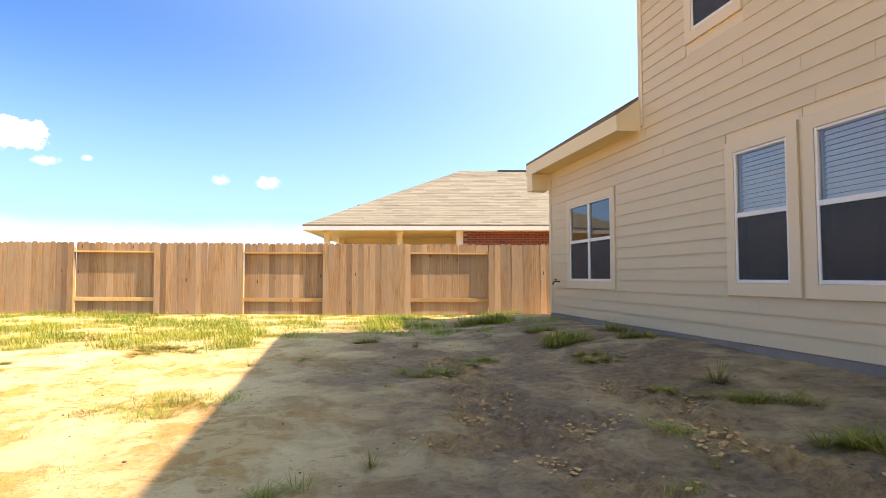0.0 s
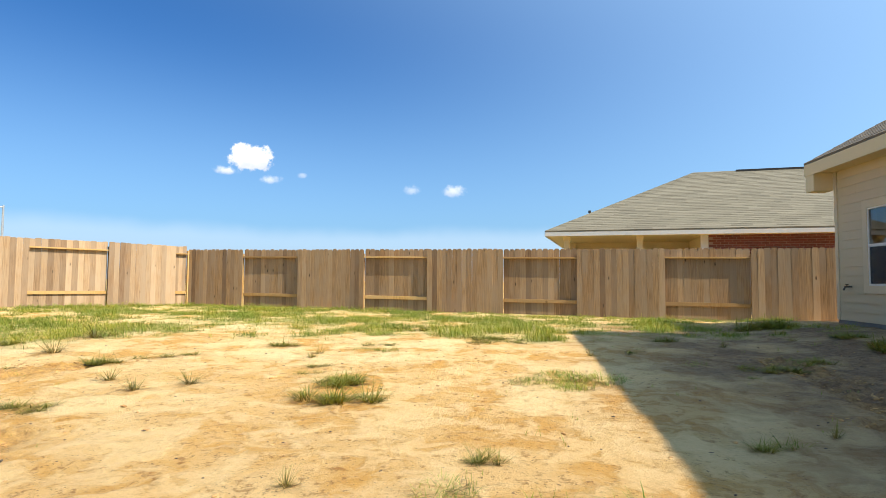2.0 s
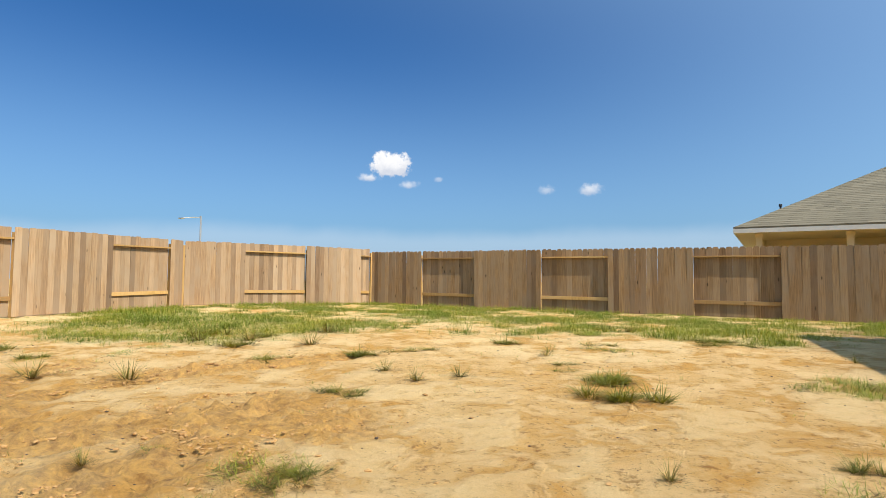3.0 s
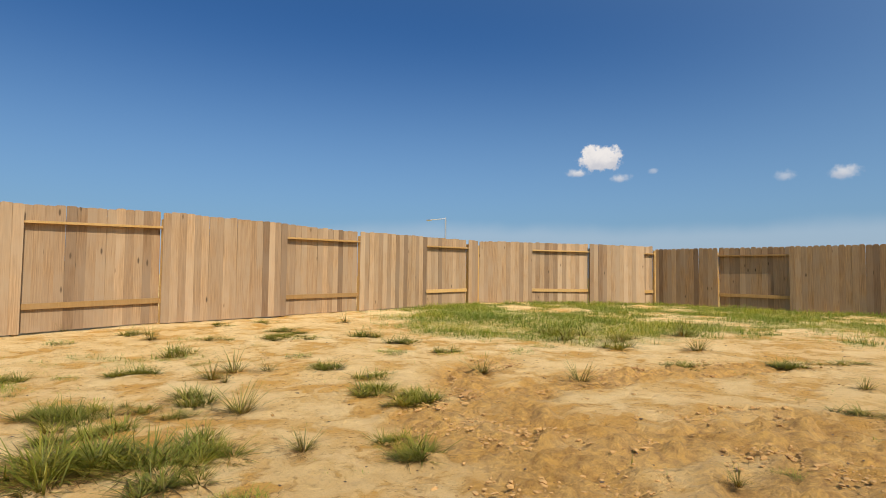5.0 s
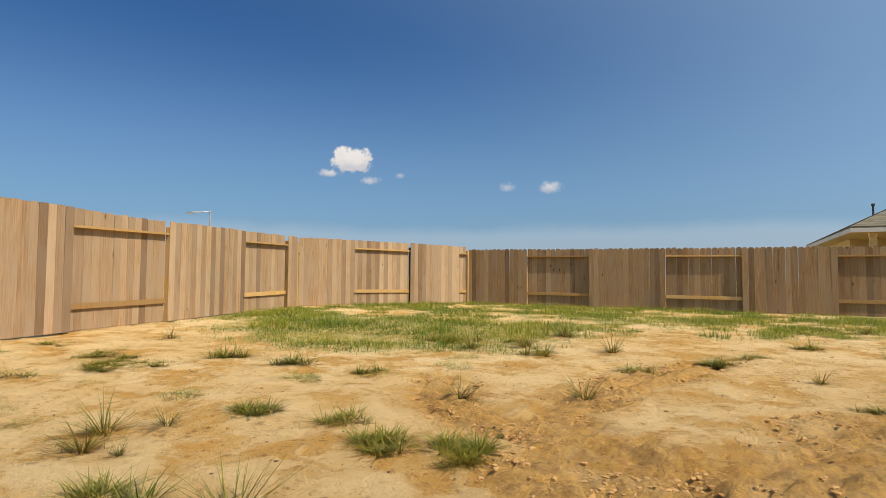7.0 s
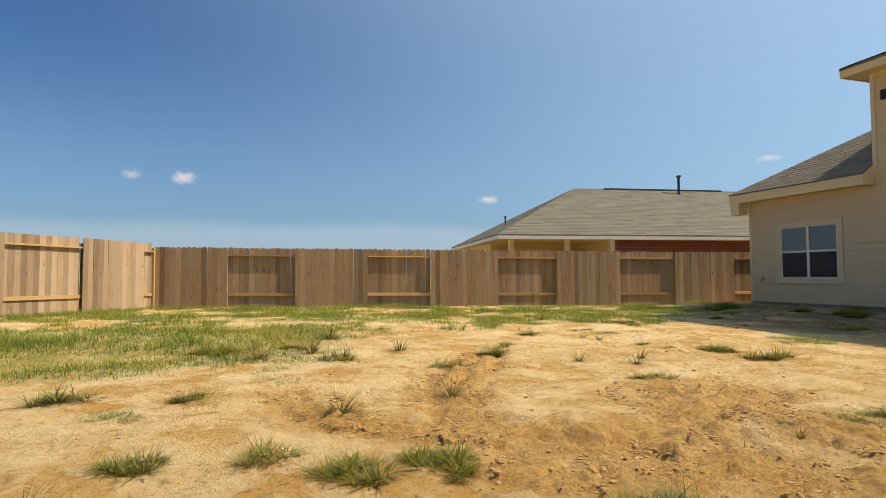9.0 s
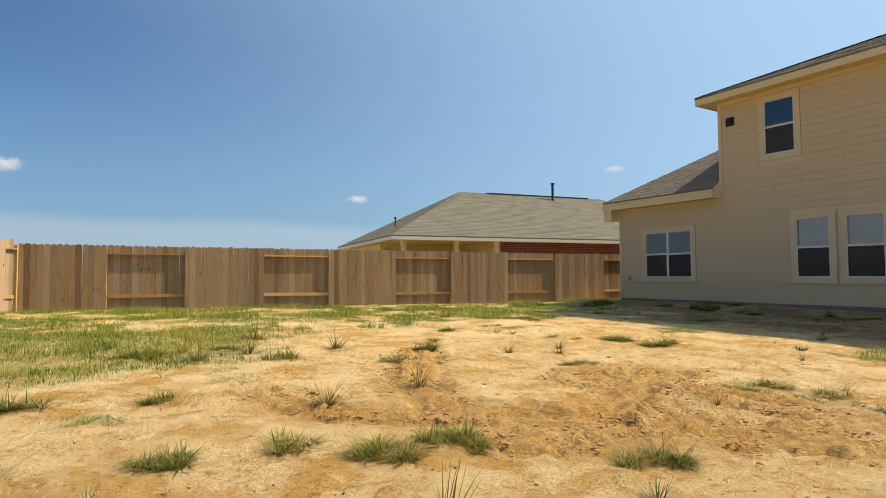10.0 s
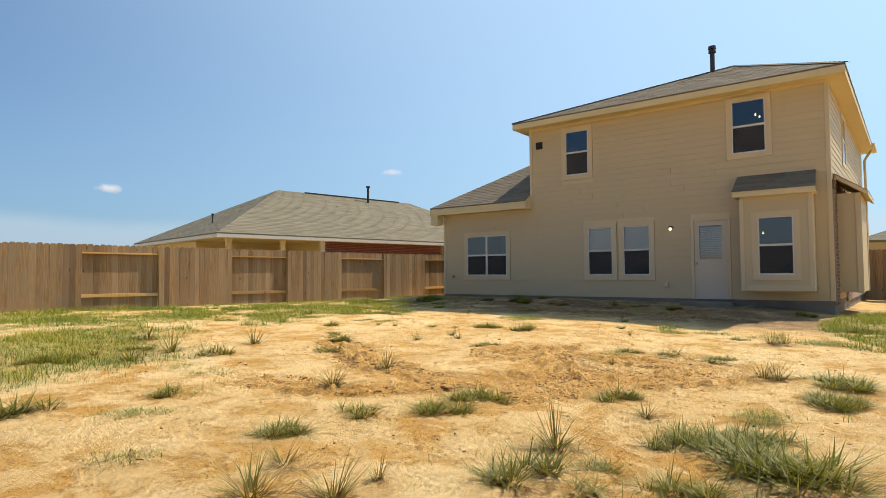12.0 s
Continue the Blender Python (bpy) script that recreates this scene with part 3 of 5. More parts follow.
while z < SOF2:
    top_y = Y2 - 0.09 if z < SOF1 - 0.02 else Y1 - 0.09
    for a, b in spans(Y0 + 0.09, top_y, holes_in(z, z + STEP)):
        cutpts = [a]
        while b - cutpts[-1] > 3.7:
            cutpts.append(cutpts[-1] + r2.uniform(2.4, 3.6))
        cutpts.append(b)
        for c, d in zip(cutpts, cutpts[1:]):
            if d - c > 0.03:
                ob = part("siding_board", lap(d - c - 0.003, min(STEP + 0.013, SOF2 - z)), SIDING, wall)
                ob.location = (WX + 0.021, c, z + r2.uniform(-0.0015, 0.0015))
    z += STEP

# corner boards and friezes
part("corner_board", boxes((WX - 0.006, WX + 0.10, Y2 - 0.09, Y2 + 0.006, SLAB, SOF1), bevel=0.003), TRIM, wall)
part("corner_board", boxes((WX - 0.006, WX + 0.10, Y1 - 0.09, Y1 + 0.006, SOF1 + 0.05, SOF2), bevel=0.003), TRIM, wall)
part("corner_board", boxes((WX - 0.006, WX + 0.10, Y0 - 0.006, Y0 + 0.09, SLAB, SOF2), bevel=0.003), TRIM, wall)
part("frieze", boxes((WX - 0.012, WX + 0.02, Y0 + 0.09, Y1 - 0.09, SOF2 - 0.08, SOF2)), TRIM, wall)

SPLAY = Matrix.Translation((WX, Y0, 0)) @ Matrix.Rotation(radians(-2.3), 4, "Z") @ Matrix.Translation((-WX, -Y0, 0))     # the side wall is not quite square
# slab edge, side walls, rear, floors between
part("foundation", boxes((WX + 0.012, BACK - 0.01, Y0 + 0.012, Y2 - 0.012, -0.3, SLAB - 0.004)), CONCRETE, house)
sidew = part("side_wall", boxes((WX + 0.15, BACK, Y0 + 0.022, Y0 + 0.15, SLAB, SOF2)), TRIM, house)
sidew.matrix_basis = SPLAY
fs = part("foundation", boxes((WX + 0.2, BACK - 0.01, Y0 + 0.012, Y0 + 0.3, -0.3, SLAB - 0.004)), CONCRETE, house)
fs.matrix_basis = SPLAY
z = SLAB
while z < SOF2:
    for a, b in ((WX + 0.1, 9.0), (9.0, BACK)):
        ob = part("siding_board", lap(b - a - 0.003, min(STEP + 0.013, SOF2 - z)), SIDING, sidew)
        ob.matrix_basis = Matrix.Translation((b, Y0 + 0.021, z)) @ Matrix.Rotation(radians(90), 4, "Z")
    z += STEP
part("side_wall", boxes((WX + 0.15, BACK, Y2 - 0.15, Y2 - 0.01, SLAB, SOF1 + 0.2)), SIDING, house)
part("side_wall", boxes((WX + 0.15, BACK, Y1 - 0.15, Y1 - 0.01, SOF1, SOF2)), SIDING, house)
part("front_wall", boxes((BACK - 0.14, BACK, Y0 + 0.15, Y1 - 0.15, SLAB, SOF2), (BACK - 0.14, BACK, Y1 - 0.15, Y2 - 0.15, SLAB, SOF1)), SIDING, house)
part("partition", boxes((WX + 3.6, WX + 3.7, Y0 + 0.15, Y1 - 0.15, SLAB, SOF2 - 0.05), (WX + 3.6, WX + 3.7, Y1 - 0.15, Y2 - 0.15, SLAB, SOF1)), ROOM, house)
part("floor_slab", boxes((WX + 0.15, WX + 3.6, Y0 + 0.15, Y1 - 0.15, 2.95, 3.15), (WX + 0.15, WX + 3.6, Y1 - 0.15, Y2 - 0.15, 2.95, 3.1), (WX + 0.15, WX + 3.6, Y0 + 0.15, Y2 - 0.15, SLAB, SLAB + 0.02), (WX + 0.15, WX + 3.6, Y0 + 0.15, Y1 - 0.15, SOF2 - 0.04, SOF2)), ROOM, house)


def glass_pane(x0, x1, y0, y1, z0, z1, parent):
    """A pane of glass whose outer face reflects."""
    me = mesh(boxes((x0, x1, y0, y1, z0, z1)), "pane")
    me.materials.append(GLASS)
    me.materials.append(CLEAR)
    for poly in me.polygons:
        poly.material_index = 0 if poly.normal.x < -0.5 else 1
    p = part("pane", me, None, parent)
    p.visible_shadow = False
    return p


def casing(x0, x1, hole, t):
    """A flat surround of one piece round an opening: y from, y to, z from, z to."""
    y0, y1, z0, z1 = hole
    bm = bmesh.new()
    rings = []
    for x in (x0, x1):
        for d in (t, 0.0):
            rings.append([bm.verts.new((x, y, z)) for y, z in ((y0 - d, z0 - d), (y1 + d, z0 - d), (y1 + d, z1 + d), (y0 - d, z1 + d))])
    fo, fi, bo, bi = rings
    for k in range(4):
        n = (k + 1) % 4
        for a, b in ((fi, fo), (fo, bo), (bo, bi), (bi, fi)):
            bm.faces.new((a[k], a[n], b[n], b[k]))
    bmesh.ops.recalc_face_normals(bm, faces=bm.faces)
    return bevelled(bm, 0.002)


def window_unit(parent, y0, y1, z0, z1, cols, blinds, x=WX, name="window"):
    """A single-hung vinyl window in a trim surround; x is the wall's face."""
    t = 0.13
    w = part(name, casing(x - 0.012, x + 0.022, (y0 - 0.002, y1 + 0.002, z0 - 0.002, z1 + 0.002), t), TRIM, parent)
    zm, f = (z0 + z1) / 2 + 0.02, 0.028
    bars = [(x - 0.004, x + 0.06, y0, y0 + f, z0, z1), (x - 0.004, x + 0.06, y1 - f, y1, z0, z1), (x - 0.004, x + 0.06, y0 + f, y1 - f, z1 - f, z1), (x - 0.004, x + 0.06, y0 + f, y1 - f, z0, z0 + f + 0.008),
            (x - 0.002, x + 0.045, y0 + f, y1 - f, zm - 0.026, zm + 0.026)]
    if cols == 2:
        bars.append((x - 0.006, x + 0.06, (y0 + y1) / 2 - 0.035, (y0 + y1) / 2 + 0.035, z0 + f, z1 - f))
    part("window_frame", boxes(*bars, bevel=0.003), VINYL, w, "off-white vinyl frame")
    ym = (y0 + y1) / 2
    cells = [(y0 + f, y1 - f)] if cols == 1 else [(y0 + f, ym - 0.035), (ym + 0.035, y1 - f)]
    for a, b in cells:
        for k, (c, d) in enumerate(((zm + 0.026, z1 - f), (z0 + f + 0.008, zm - 0.026))):
            glass_pane(x + 0.02, x + 0.024, a, b, c, d, w)
            if k == 1:
                part("insect_screen", boxes((x + 0.010, x + 0.012, a, b, c, d)), SCREEN, w, "dark insect screen")
            if blinds and k == 0:
                n = int((d - c) / 0.048)
                for i in range(n):
                    zz = c + (i + 0.5) * (d - c) / n
                    bm = boxes((-0.001, 0.001, a + 0.01, b - 0.01, -0.026, 0.026))
                    s = part("blind_slat", bm, BLIND, w)
                    s.matrix_basis = Matrix.Translation((x + 0.075, 0, zz)) @ Matrix.Rotation(radians(28), 4, "Y")
    return w


for key, (y0, y1, z0, z1, cols, bl) in WINDOWS.items():
    window_unit(wall, y0, y1, z0, z1, cols, bl)

# back door
dy0, dy1, dz0, dz1 = DOOR_HOLE
door = part("door", boxes((WX + 0.02, WX + 0.065, dy0 + 0.03, dy1 - 0.03, dz0 + 0.02, 1.45), (WX + 0.02, WX + 0.065, dy0 + 0.03, dy0 + 0.15, 1.45, dz1 - 0.02), (WX + 0.02, WX + 0.065, dy1 - 0.15, dy1 - 0.03, 1.45, dz1 - 0.02),
                          (WX + 0.02, WX + 0.065, dy0 + 0.15, dy1 - 0.15, dz1 - 0.14, dz1 - 0.02)), DOOR, wall, "white half-glazed back door, closed")
part("door_frame", boxes((WX - 0.010, WX + 0.07, dy0 - 0.055, dy0 + 0.028, dz0, dz1 + 0.05), (WX - 0.010, WX + 0.07, dy1 - 0.028, dy1 + 0.055, dz0, dz1 + 0.05), (WX - 0.008, WX + 0.07, dy0 + 0.028, dy1 - 0.028, dz1 - 0.018, dz1 + 0.05), bevel=0.003), TRIM, wall)
part("threshold", boxes((WX - 0.03, WX + 0.1, dy0 + 0.028, dy1 - 0.028, dz0 - 0.002, dz0 + 0.018)), STEEL, wall)
glass_pane(WX + 0.04, WX + 0.045, dy0 + 0.15, dy1 - 0.15, 1.45, dz1 - 0.14, door)
part("glazing_bead", boxes((WX + 0.008, WX + 0.03, dy0 + 0.13, dy0 + 0.16, 1.42, dz1 - 0.12), (WX + 0.008, WX + 0.03, dy1 - 0.16, dy1 - 0.13, 1.42, dz1 - 0.12), (WX + 0.009, WX + 0.03, dy0 + 0.16, dy1 - 0.16, 1.42, 1.46), (WX + 0.009, WX + 0.03, dy0 + 0.16, dy1 - 0.16, dz1 - 0.15, dz1 - 0.12)), DOOR, door)
for i in range(18):
    s = part("blind_slat", boxes((-0.001, 0.001, dy0 + 0.16, dy1 - 0.16, -0.024, 0.024)), BLIND, door)
    s.matrix_basis = Matrix.Translation((WX + 0.085, 0, 1.48 + i * 0.048)) @ Matrix.Rotation(radians(30), 4, "Y")
bm = tube(bmesh.new(), (WX + 0.02, dy1 - 0.09, 1.36), (WX - 0.03, dy1 - 0.09, 1.36), 0.012)
bmesh.ops.create_uvsphere(bm, u_segments=12, v_segments=8, radius=0.03, matrix=Matrix.Translation((WX - 0.045, dy1 - 0.09, 1.36)))
tube(bm, (WX + 0.02, dy1 - 0.09, 1.50), (WX - 0.012, dy1 - 0.09, 1.50), 0.026)
part("door_knob", bm, STEEL, door, "satin steel knob and deadbolt")

# bay with its own little roof
by0, by1, bz0, bz1, bx = BAY
bay = part("bay", boxes((bx + 0.02, WX + 0.02, by0 + 0.02, by0 + 0.10, bz0, bz1), (bx + 0.02, WX + 0.02, by1 - 0.10, by1 - 0.02, bz0, bz1), (bx + 0.02, WX + 0.02, by0 + 0.10, by1 - 0.10, bz0, bz0 + 0.10), (bx + 0.02, WX + 0.02, by0 + 0.10, by1 - 0.10, bz1 - 0.1, bz1)), TRIM, wall)
bwin = (-1.62, -0.87, 1.05, 2.45)
bm = bmesh.new()
for a, b, c, d in ((by0 + 0.02, bwin[0], bz0, bz1), (bwin[1], by1 - 0.02, bz0, bz1), (bwin[0], bwin[1], bz0, bwin[2]), (bwin[0], bwin[1], bwin[3], bz1)):
    box(bm, bx, bx + 0.02, a, b, c, d)
part("front_panel", bm, SIDING, bay)
part("corner_trim", boxes((bx - 0.014, bx + 0.03, by0, by0 + 0.10, bz0 - 0.01, bz1), bevel=0.003), TRIM, bay)
part("corner_trim", boxes((bx - 0.014, bx + 0.03, by1 - 0.10, by1, bz0 - 0.01, bz1), bevel=0.003), TRIM, bay)
part("band", boxes((bx - 0.012, bx + 0.02, by0 + 0.10, by1 - 0.10, bz0 - 0.01, bz0 + 0.13), bevel=0.003), TRIM, bay)
part("band", boxes((bx - 0.012, bx + 0.02, by0 + 0.10, by1 - 0.10, bz1 - 0.10, bz1), bevel=0.003), TRIM, bay)
window_unit(bay, *bwin, 1, 0.0, x=bx)
part("side_cheek", boxes((bx + 0.03, WX + 0.01, by1 - 0.02, by1, bz0, bz1)), SIDING, bay)
part("side_cheek", boxes((bx + 0.03, WX + 0.01, by0, by0 + 0.02, bz0, bz1)), SIDING, bay)


def shingled(bm, o, u, v, w0, w1, n, shift0=0.0, shift1=0.0, seed=1, tab=0.33):
    """Overlapping shingle courses on the plane o + a*u + b*v; the left and right ends at the eave are 0 and w0, shifted by shift0 and shift1 up to the top."""
    r = random.Random(seed)
    nrm = u.cross(v).normalized()
    L = w1
    for i in range(n):
        b0, b1 = i * L / n, (i + 1) * L / n
        f0, f1 = b0 / L, b1 / L
        a0, a1 = shift0 * f0, w0 + shift1 * f0
        e0, e1 = shift0 * f1, w0 + shift1 * f1
        s = a0
        while s < a1 - 0.01:
            e = min(a1, s + tab * r.uniform(0.7, 1.3))
            if a1 - e < 0.1:
                e = a1
            h = 0.006 + r.uniform(0, 0.004)
            q = [o + u * s + v * b0 + nrm * h, o + u * e + v * b0 + nrm * h, o + u * min(max(e, e0), e1) + v * b1 + nrm * 0.003, o + u * min(max(s, e0), e1) + v * b1 + nrm * 0.003]
            vs = [bm.verts.new(p) for p in q]
            lo = [bm.verts.new(o + u * k + v * b0 - nrm * 0.004) for k in (s, e)]
            if (q[2] - q[3]).length > 1e-5:
                bm.faces.new(vs)
            else:
                bm.faces.new(vs[:3])
            bm.faces.new((lo[0], lo[1], vs[1], vs[0]))
            s = e
    loose = [v for v in bm.verts if not v.link_faces]
    bmesh.ops.delete(bm, geom=loose, context="VERTS")


def slab_roof(bm, pts, thick=0.10):
    """A closed body under a roof face given by its corners."""
    top = [bm.verts.new(Vector(p)) for p in pts]
    low = [bm.verts.new(Vector(p) - Vector((0, 0, thick))) for p in pts]
    bm.faces.new(top)
    bm.faces.new(low[::-1])
    for i in range(len(pts)):
        j = (i + 1) % len(pts)
        bm.faces.new((top[j], top[i], low[i], low[j]))


def roof_face(bm, a, b, top_a, top_b, course=0.13, seed=1, tab=0.33):
    """Shingles from the eave a-b up to the line top_a-top_b."""
    a, b, ta, tb = (Vector(p) for p in (a, b, top_a, top_b))
    u = (b - a).normalized()
    d = ta - a
    v = d - u * d.dot(u)
    L = v.length
    v.normalize()
    shingled(bm, a, u, v, (b - a).length, L, max(2, round(L / course)), d.dot(u), (tb - b).dot(u), seed, tab)


# bay roof
bm = bmesh.new()
roof_face(bm, (bx - 0.16, by1 + 0.14, 3.10), (bx - 0.16, by0 - 0.08, 3.10), (WX, by1 + 0.10, 3.56), (WX, by0 - 0.05, 3.56), 0.11, 5)
tagged(part("bay_roof", bm, SHINGLE, bay, "grey-brown shingled shed roof of the bay"), kind="stuff")
bm = bmesh.new()
slab_roof(bm, [(bx - 0.15, by1 + 0.13, 3.095), (WX, by1 + 0.09, 3.55), (WX, by0 - 0.04, 3.55), (bx - 0.15, by0 - 0.07, 3.095)], 0.03)
box(bm, bx - 0.155, bx - 0.13, by0 - 0.07, by1 + 0.13, 2.96, 3.085)
box(bm, bx - 0.13, WX, by0 - 0.07, by1 + 0.13, 2.97, 3.0)
part("fascia", bm, SOFFIT, bay)

# main hip roof
EX, EY0, EY1, EZ = WX - 0.42, Y0 - 0.36, Y1 + 0.38, 5.88
APEX, REAR = Vector((8.6, 0.49, 8.03)), Vector((11.0, 0.49, 8.03))
RX = BACK + 0.4
roof = part("roof", bmesh.new(), SHINGLE, house, "grey-brown shingled hip roof")
bm = bmesh.new()
c00, c01, c10, c11 = (EX, EY1, EZ), (EX, EY0, EZ), (RX, EY0 - 0.47, EZ), (RX, EY1, EZ)
slab_roof(bm, [c00, c01, APEX], 0.03)
slab_roof(bm, [c01, c10, REAR, APEX], 0.03)
slab_roof(bm, [c10, c11, REAR], 0.03)
slab_roof(bm, [c11, c00, APEX, REAR], 0.03)
part("decking", bm, SHINGLE, roof)
bm = bmesh.new()
roof_face(bm, c00, c01, APEX, APEX, 0.14, 3)
roof_face(bm, c01, c10, APEX, REAR, 0.14, 4)
roof_face(bm, c11, c00, REAR, APEX, 0.14, 6)
tagged(part("shingles", bm, SHINGLE, roof), kind="stuff")
bm = bmesh.new()
for a, b in ((c00, APEX), (c01, APEX), (APEX, REAR)):
    a, b = Vector(a), Vector(b)
    n = int((b - a).length / 0.2)
    for i in range(n):
        p, q = a.lerp(b, i / n), a.lerp(b, (i + 1.15) / n)
        sd = (b - a).cross(Vector((0, 0, 1))).normalized() * 0.13
        up = Vector((0, 0, 0.035))
        vs = [bm.verts.new(k) for k in (p + sd, p + up * 1.1, p - sd, q - sd + up * 0.2, q + up * 0.6, q + sd + up * 0.2)]
        bm.faces.new((vs[0], vs[1], vs[4], vs[5]))
        bm.faces.new((vs[1], vs[2], vs[3], vs[4]))
tagged(part("ridge_caps", bm, SHINGLE, roof), kind="stuff")
part("soffit", boxes((EX + 0.02, WX + 0.02, EY0 + 0.02, EY1 - 0.02, SOF2, SOF2 + 0.03), (WX + 0.02, RX - 0.02, Y1 - 0.02, EY1 - 0.02, SOF2, SOF2 + 0.03)), SOFFIT, roof)
part("fascia", boxes((EX, EX + 0.025, EY0, EY1, SOF2 - 0.02, EZ - 0.035)), SOFFIT, roof)
part("soffit", boxes((WX + 0.03, RX - 0.02, EY0 + 0.03, Y0 + 0.02, SOF2 + 0.002, SOF2 + 0.03)), SOFFIT, roof).matrix_basis = SPLAY
part("fascia", boxes((EX + 0.03, RX, EY0, EY0 + 0.025, SOF2 - 0.02, EZ - 0.035)), SOFFIT, roof).matrix_basis = SPLAY
part("fascia", boxes((EX + 0.025, RX, EY1 - 0.025, EY1, SOF2 - 0.02, EZ - 0.035)), SOFFIT, roof)

# lower hip roof against the upper storey
LX, LY1, LZ, PITCH = WX - 0.36, Y2 + 0.34, 3.42, 0.62
run = LY1 - Y1
h0, h1 = (LX, LY1, LZ), (LX, Y1 + 0.01, LZ)
top = (LX + run, Y1 + 0.01, LZ + run * PITCH)
lroof = part("lower_roof", bmesh.new(), SHINGLE, house, "grey-brown shingled lower hip roof")
bm = bmesh.new()
roof_face(bm, h0, h1, top, top, 0.14, 11)
roof_face(bm, (RX, LY1, LZ), h0, (RX, Y1 + 0.01, top[2]), top, 0.14, 12)
tagged(part("shingles", bm, SHINGLE, lroof), kind="stuff")
bm = bmesh.new()
slab_roof(bm, [h0, h1, top], 0.03)
slab_roof(bm, [(RX, LY1, LZ), h0, top, (RX, Y1 + 0.01, top[2])], 0.03)
part("decking", bm, SHINGLE, lroof)
part("soffit", boxes((LX + 0.02, WX + 0.02, Y1 + 0.01, LY1 - 0.02, SOF1, SOF1 + 0.03), (WX + 0.02, RX, Y2 - 0.02, LY1 - 0.02, SOF1, SOF1 + 0.03)), SOFFIT, lroof)
part("fascia", boxes((LX, LX + 0.025, Y1 - 0.02, LY1, SOF1 - 0.02, LZ - 0.035), (LX + 0.025, RX, LY1 - 0.025, LY1, SOF1 - 0.02, LZ - 0.035), (LX + 0.025, WX, Y1 - 0.02, Y1 + 0.01, SOF1 - 0.02, LZ - 0.02)), SOFFIT, lroof)
bm = bmesh.new()
capz = LZ + (WX + 0.02 - LX) * PITCH
for yy in (Y1 - 0.015, Y1 + 0.012):
    q = [bm.verts.new((x_, yy, z_)) for x_, z_ in ((LX + 0.03, SOF1), (WX + 0.02, SOF1), (WX + 0.02, capz - 0.02), (LX + 0.03, LZ - 0.02))]
    bm.faces.new(q)
bm.verts.ensure_lookup_table()
for i in range(4):
    j = (i + 1) % 4
    bm.faces.new((bm.verts[i], bm.verts[j], bm.verts[4 + j], bm.verts[4 + i]))
part("gable_cap", bm, SOFFIT, lroof)
part("eave_return", boxes((LX + 0.01, WX - 0.005, Y2 + 0.01, LY1 - 0.03, 2.84, SOF1 - 0.002), bevel=0.004), SOFFIT, lroof)

# roof pipe
bm = tube(bmesh.new(), (0, 0, -0.25), (0, 0, 0.95), 0.075, 0.075, 14)
tube(bm, (0, 0, 0.05), (0, 0, 0.10), 0.13, 0.10, 14)
tube(bm, (0, 0, 0.78), (0, 0, 0.84), 0.12, 0.12, 14)
tube(bm, (0, 0, 0.90), (0, 0, 1.0), 0.13, 0.12, 14)
pp = part("vent_pipe", bm, BLACK, roof, "black metal roof vent pipe")
pp.location = (8.2, 1.05, 7.72)

# lit ceiling lamps seen through the glass
for loc in ((5.3, -0.60, 5.47), (5.3, -0.70, 5.40), (5.3, -0.45, 2.17), (5.3, -0.70, 2.17)):
    bm = bmesh.new()
    bmesh.ops.create_uvsphere(bm, u_segments=12, v_segments=8, radius=0.024)
    tube(bm, (0, 0, 0.02), (0, 0, 0.05), 0.012)
    lb = part("ceiling_bulb", bm, BULB, house, "lit warm ceiling bulb")
    lb.location = loc


def side_window(x0, x1, z0, z1):
    y = Y0 - 0.012
    w = part("window", boxes((x0 - 0.09, x0, y, y + 0.03, z0 - 0.09, z1 + 0.09), (x1, x1 + 0.09, y, y + 0.03, z0 - 0.09, z1 + 0.09), (x0, x1, y, y + 0.03, z1, z1 + 0.09), (x0, x1, y, y + 0.03, z0 - 0.09, z0)), TRIM, sidew)
    part("window_frame", boxes((x0, x0 + 0.04, y + 0.006, y + 0.03, z0, z1), (x1 - 0.04, x1, y + 0.006, y + 0.03, z0, z1), (x0 + 0.04, x1 - 0.04, y + 0.006, y + 0.03, z1 - 0.04, z1), (x0 + 0.04, x1 - 0.04, y + 0.006, y + 0.03, z0, z0 + 0.04), (x0 + 0.04, x1 - 0.04, y + 0.004, y + 0.03, (z0 + z1) / 2 - 0.025, (z0 + z1) / 2 + 0.025)), VINYL, w)
    part("pane", boxes((x0 + 0.04, x1 - 0.04, y + 0.016, y + 0.022, z0 + 0.04, (z0 + z1) / 2 - 0.025), (x0 + 0.04, x1 - 0.04, y + 0.016, y + 0.022, (z0 + z1) / 2 + 0.025, z1 - 0.04)), DARKGLASS, w)


side_window(6.9, 7.8, 4.15, 5.51)
side_window(8.2, 9.1, 1.05, 2.45)

# small things on the wall
lamp = tagged(new("wall_lamp"), "small lit bronze wall lamp beside the back door", "lamp")
lamp.location = (WX - 0.002, 1.29, 2.32)
part("backplate", tube(bmesh.new(), (0.01, 0, 0.02), (-0.02, 0, 0.02), 0.055), BRASS, lamp)
part("arm", tube(bmesh.new(), (-0.02, 0, 0.02), (-0.10, 0, 0.04), 0.012), BRASS, lamp)
part("cap", tube(bmesh.new(), (-0.10, 0, 0.02), (-0.10, 0, 0.07), 0.065, 0.02), BRASS, lamp)
bm = bmesh.new()
bmesh.ops.create_uvsphere(bm, u_segments=14, v_segments=10, radius=0.042, matrix=Matrix.Translation((-0.10, 0, -0.02)))
part("globe", bm, BULB, lamp, "glowing warm glass globe")

vent = tagged(new("wall_vent"), "small square dark vent in beige trim", "vent")
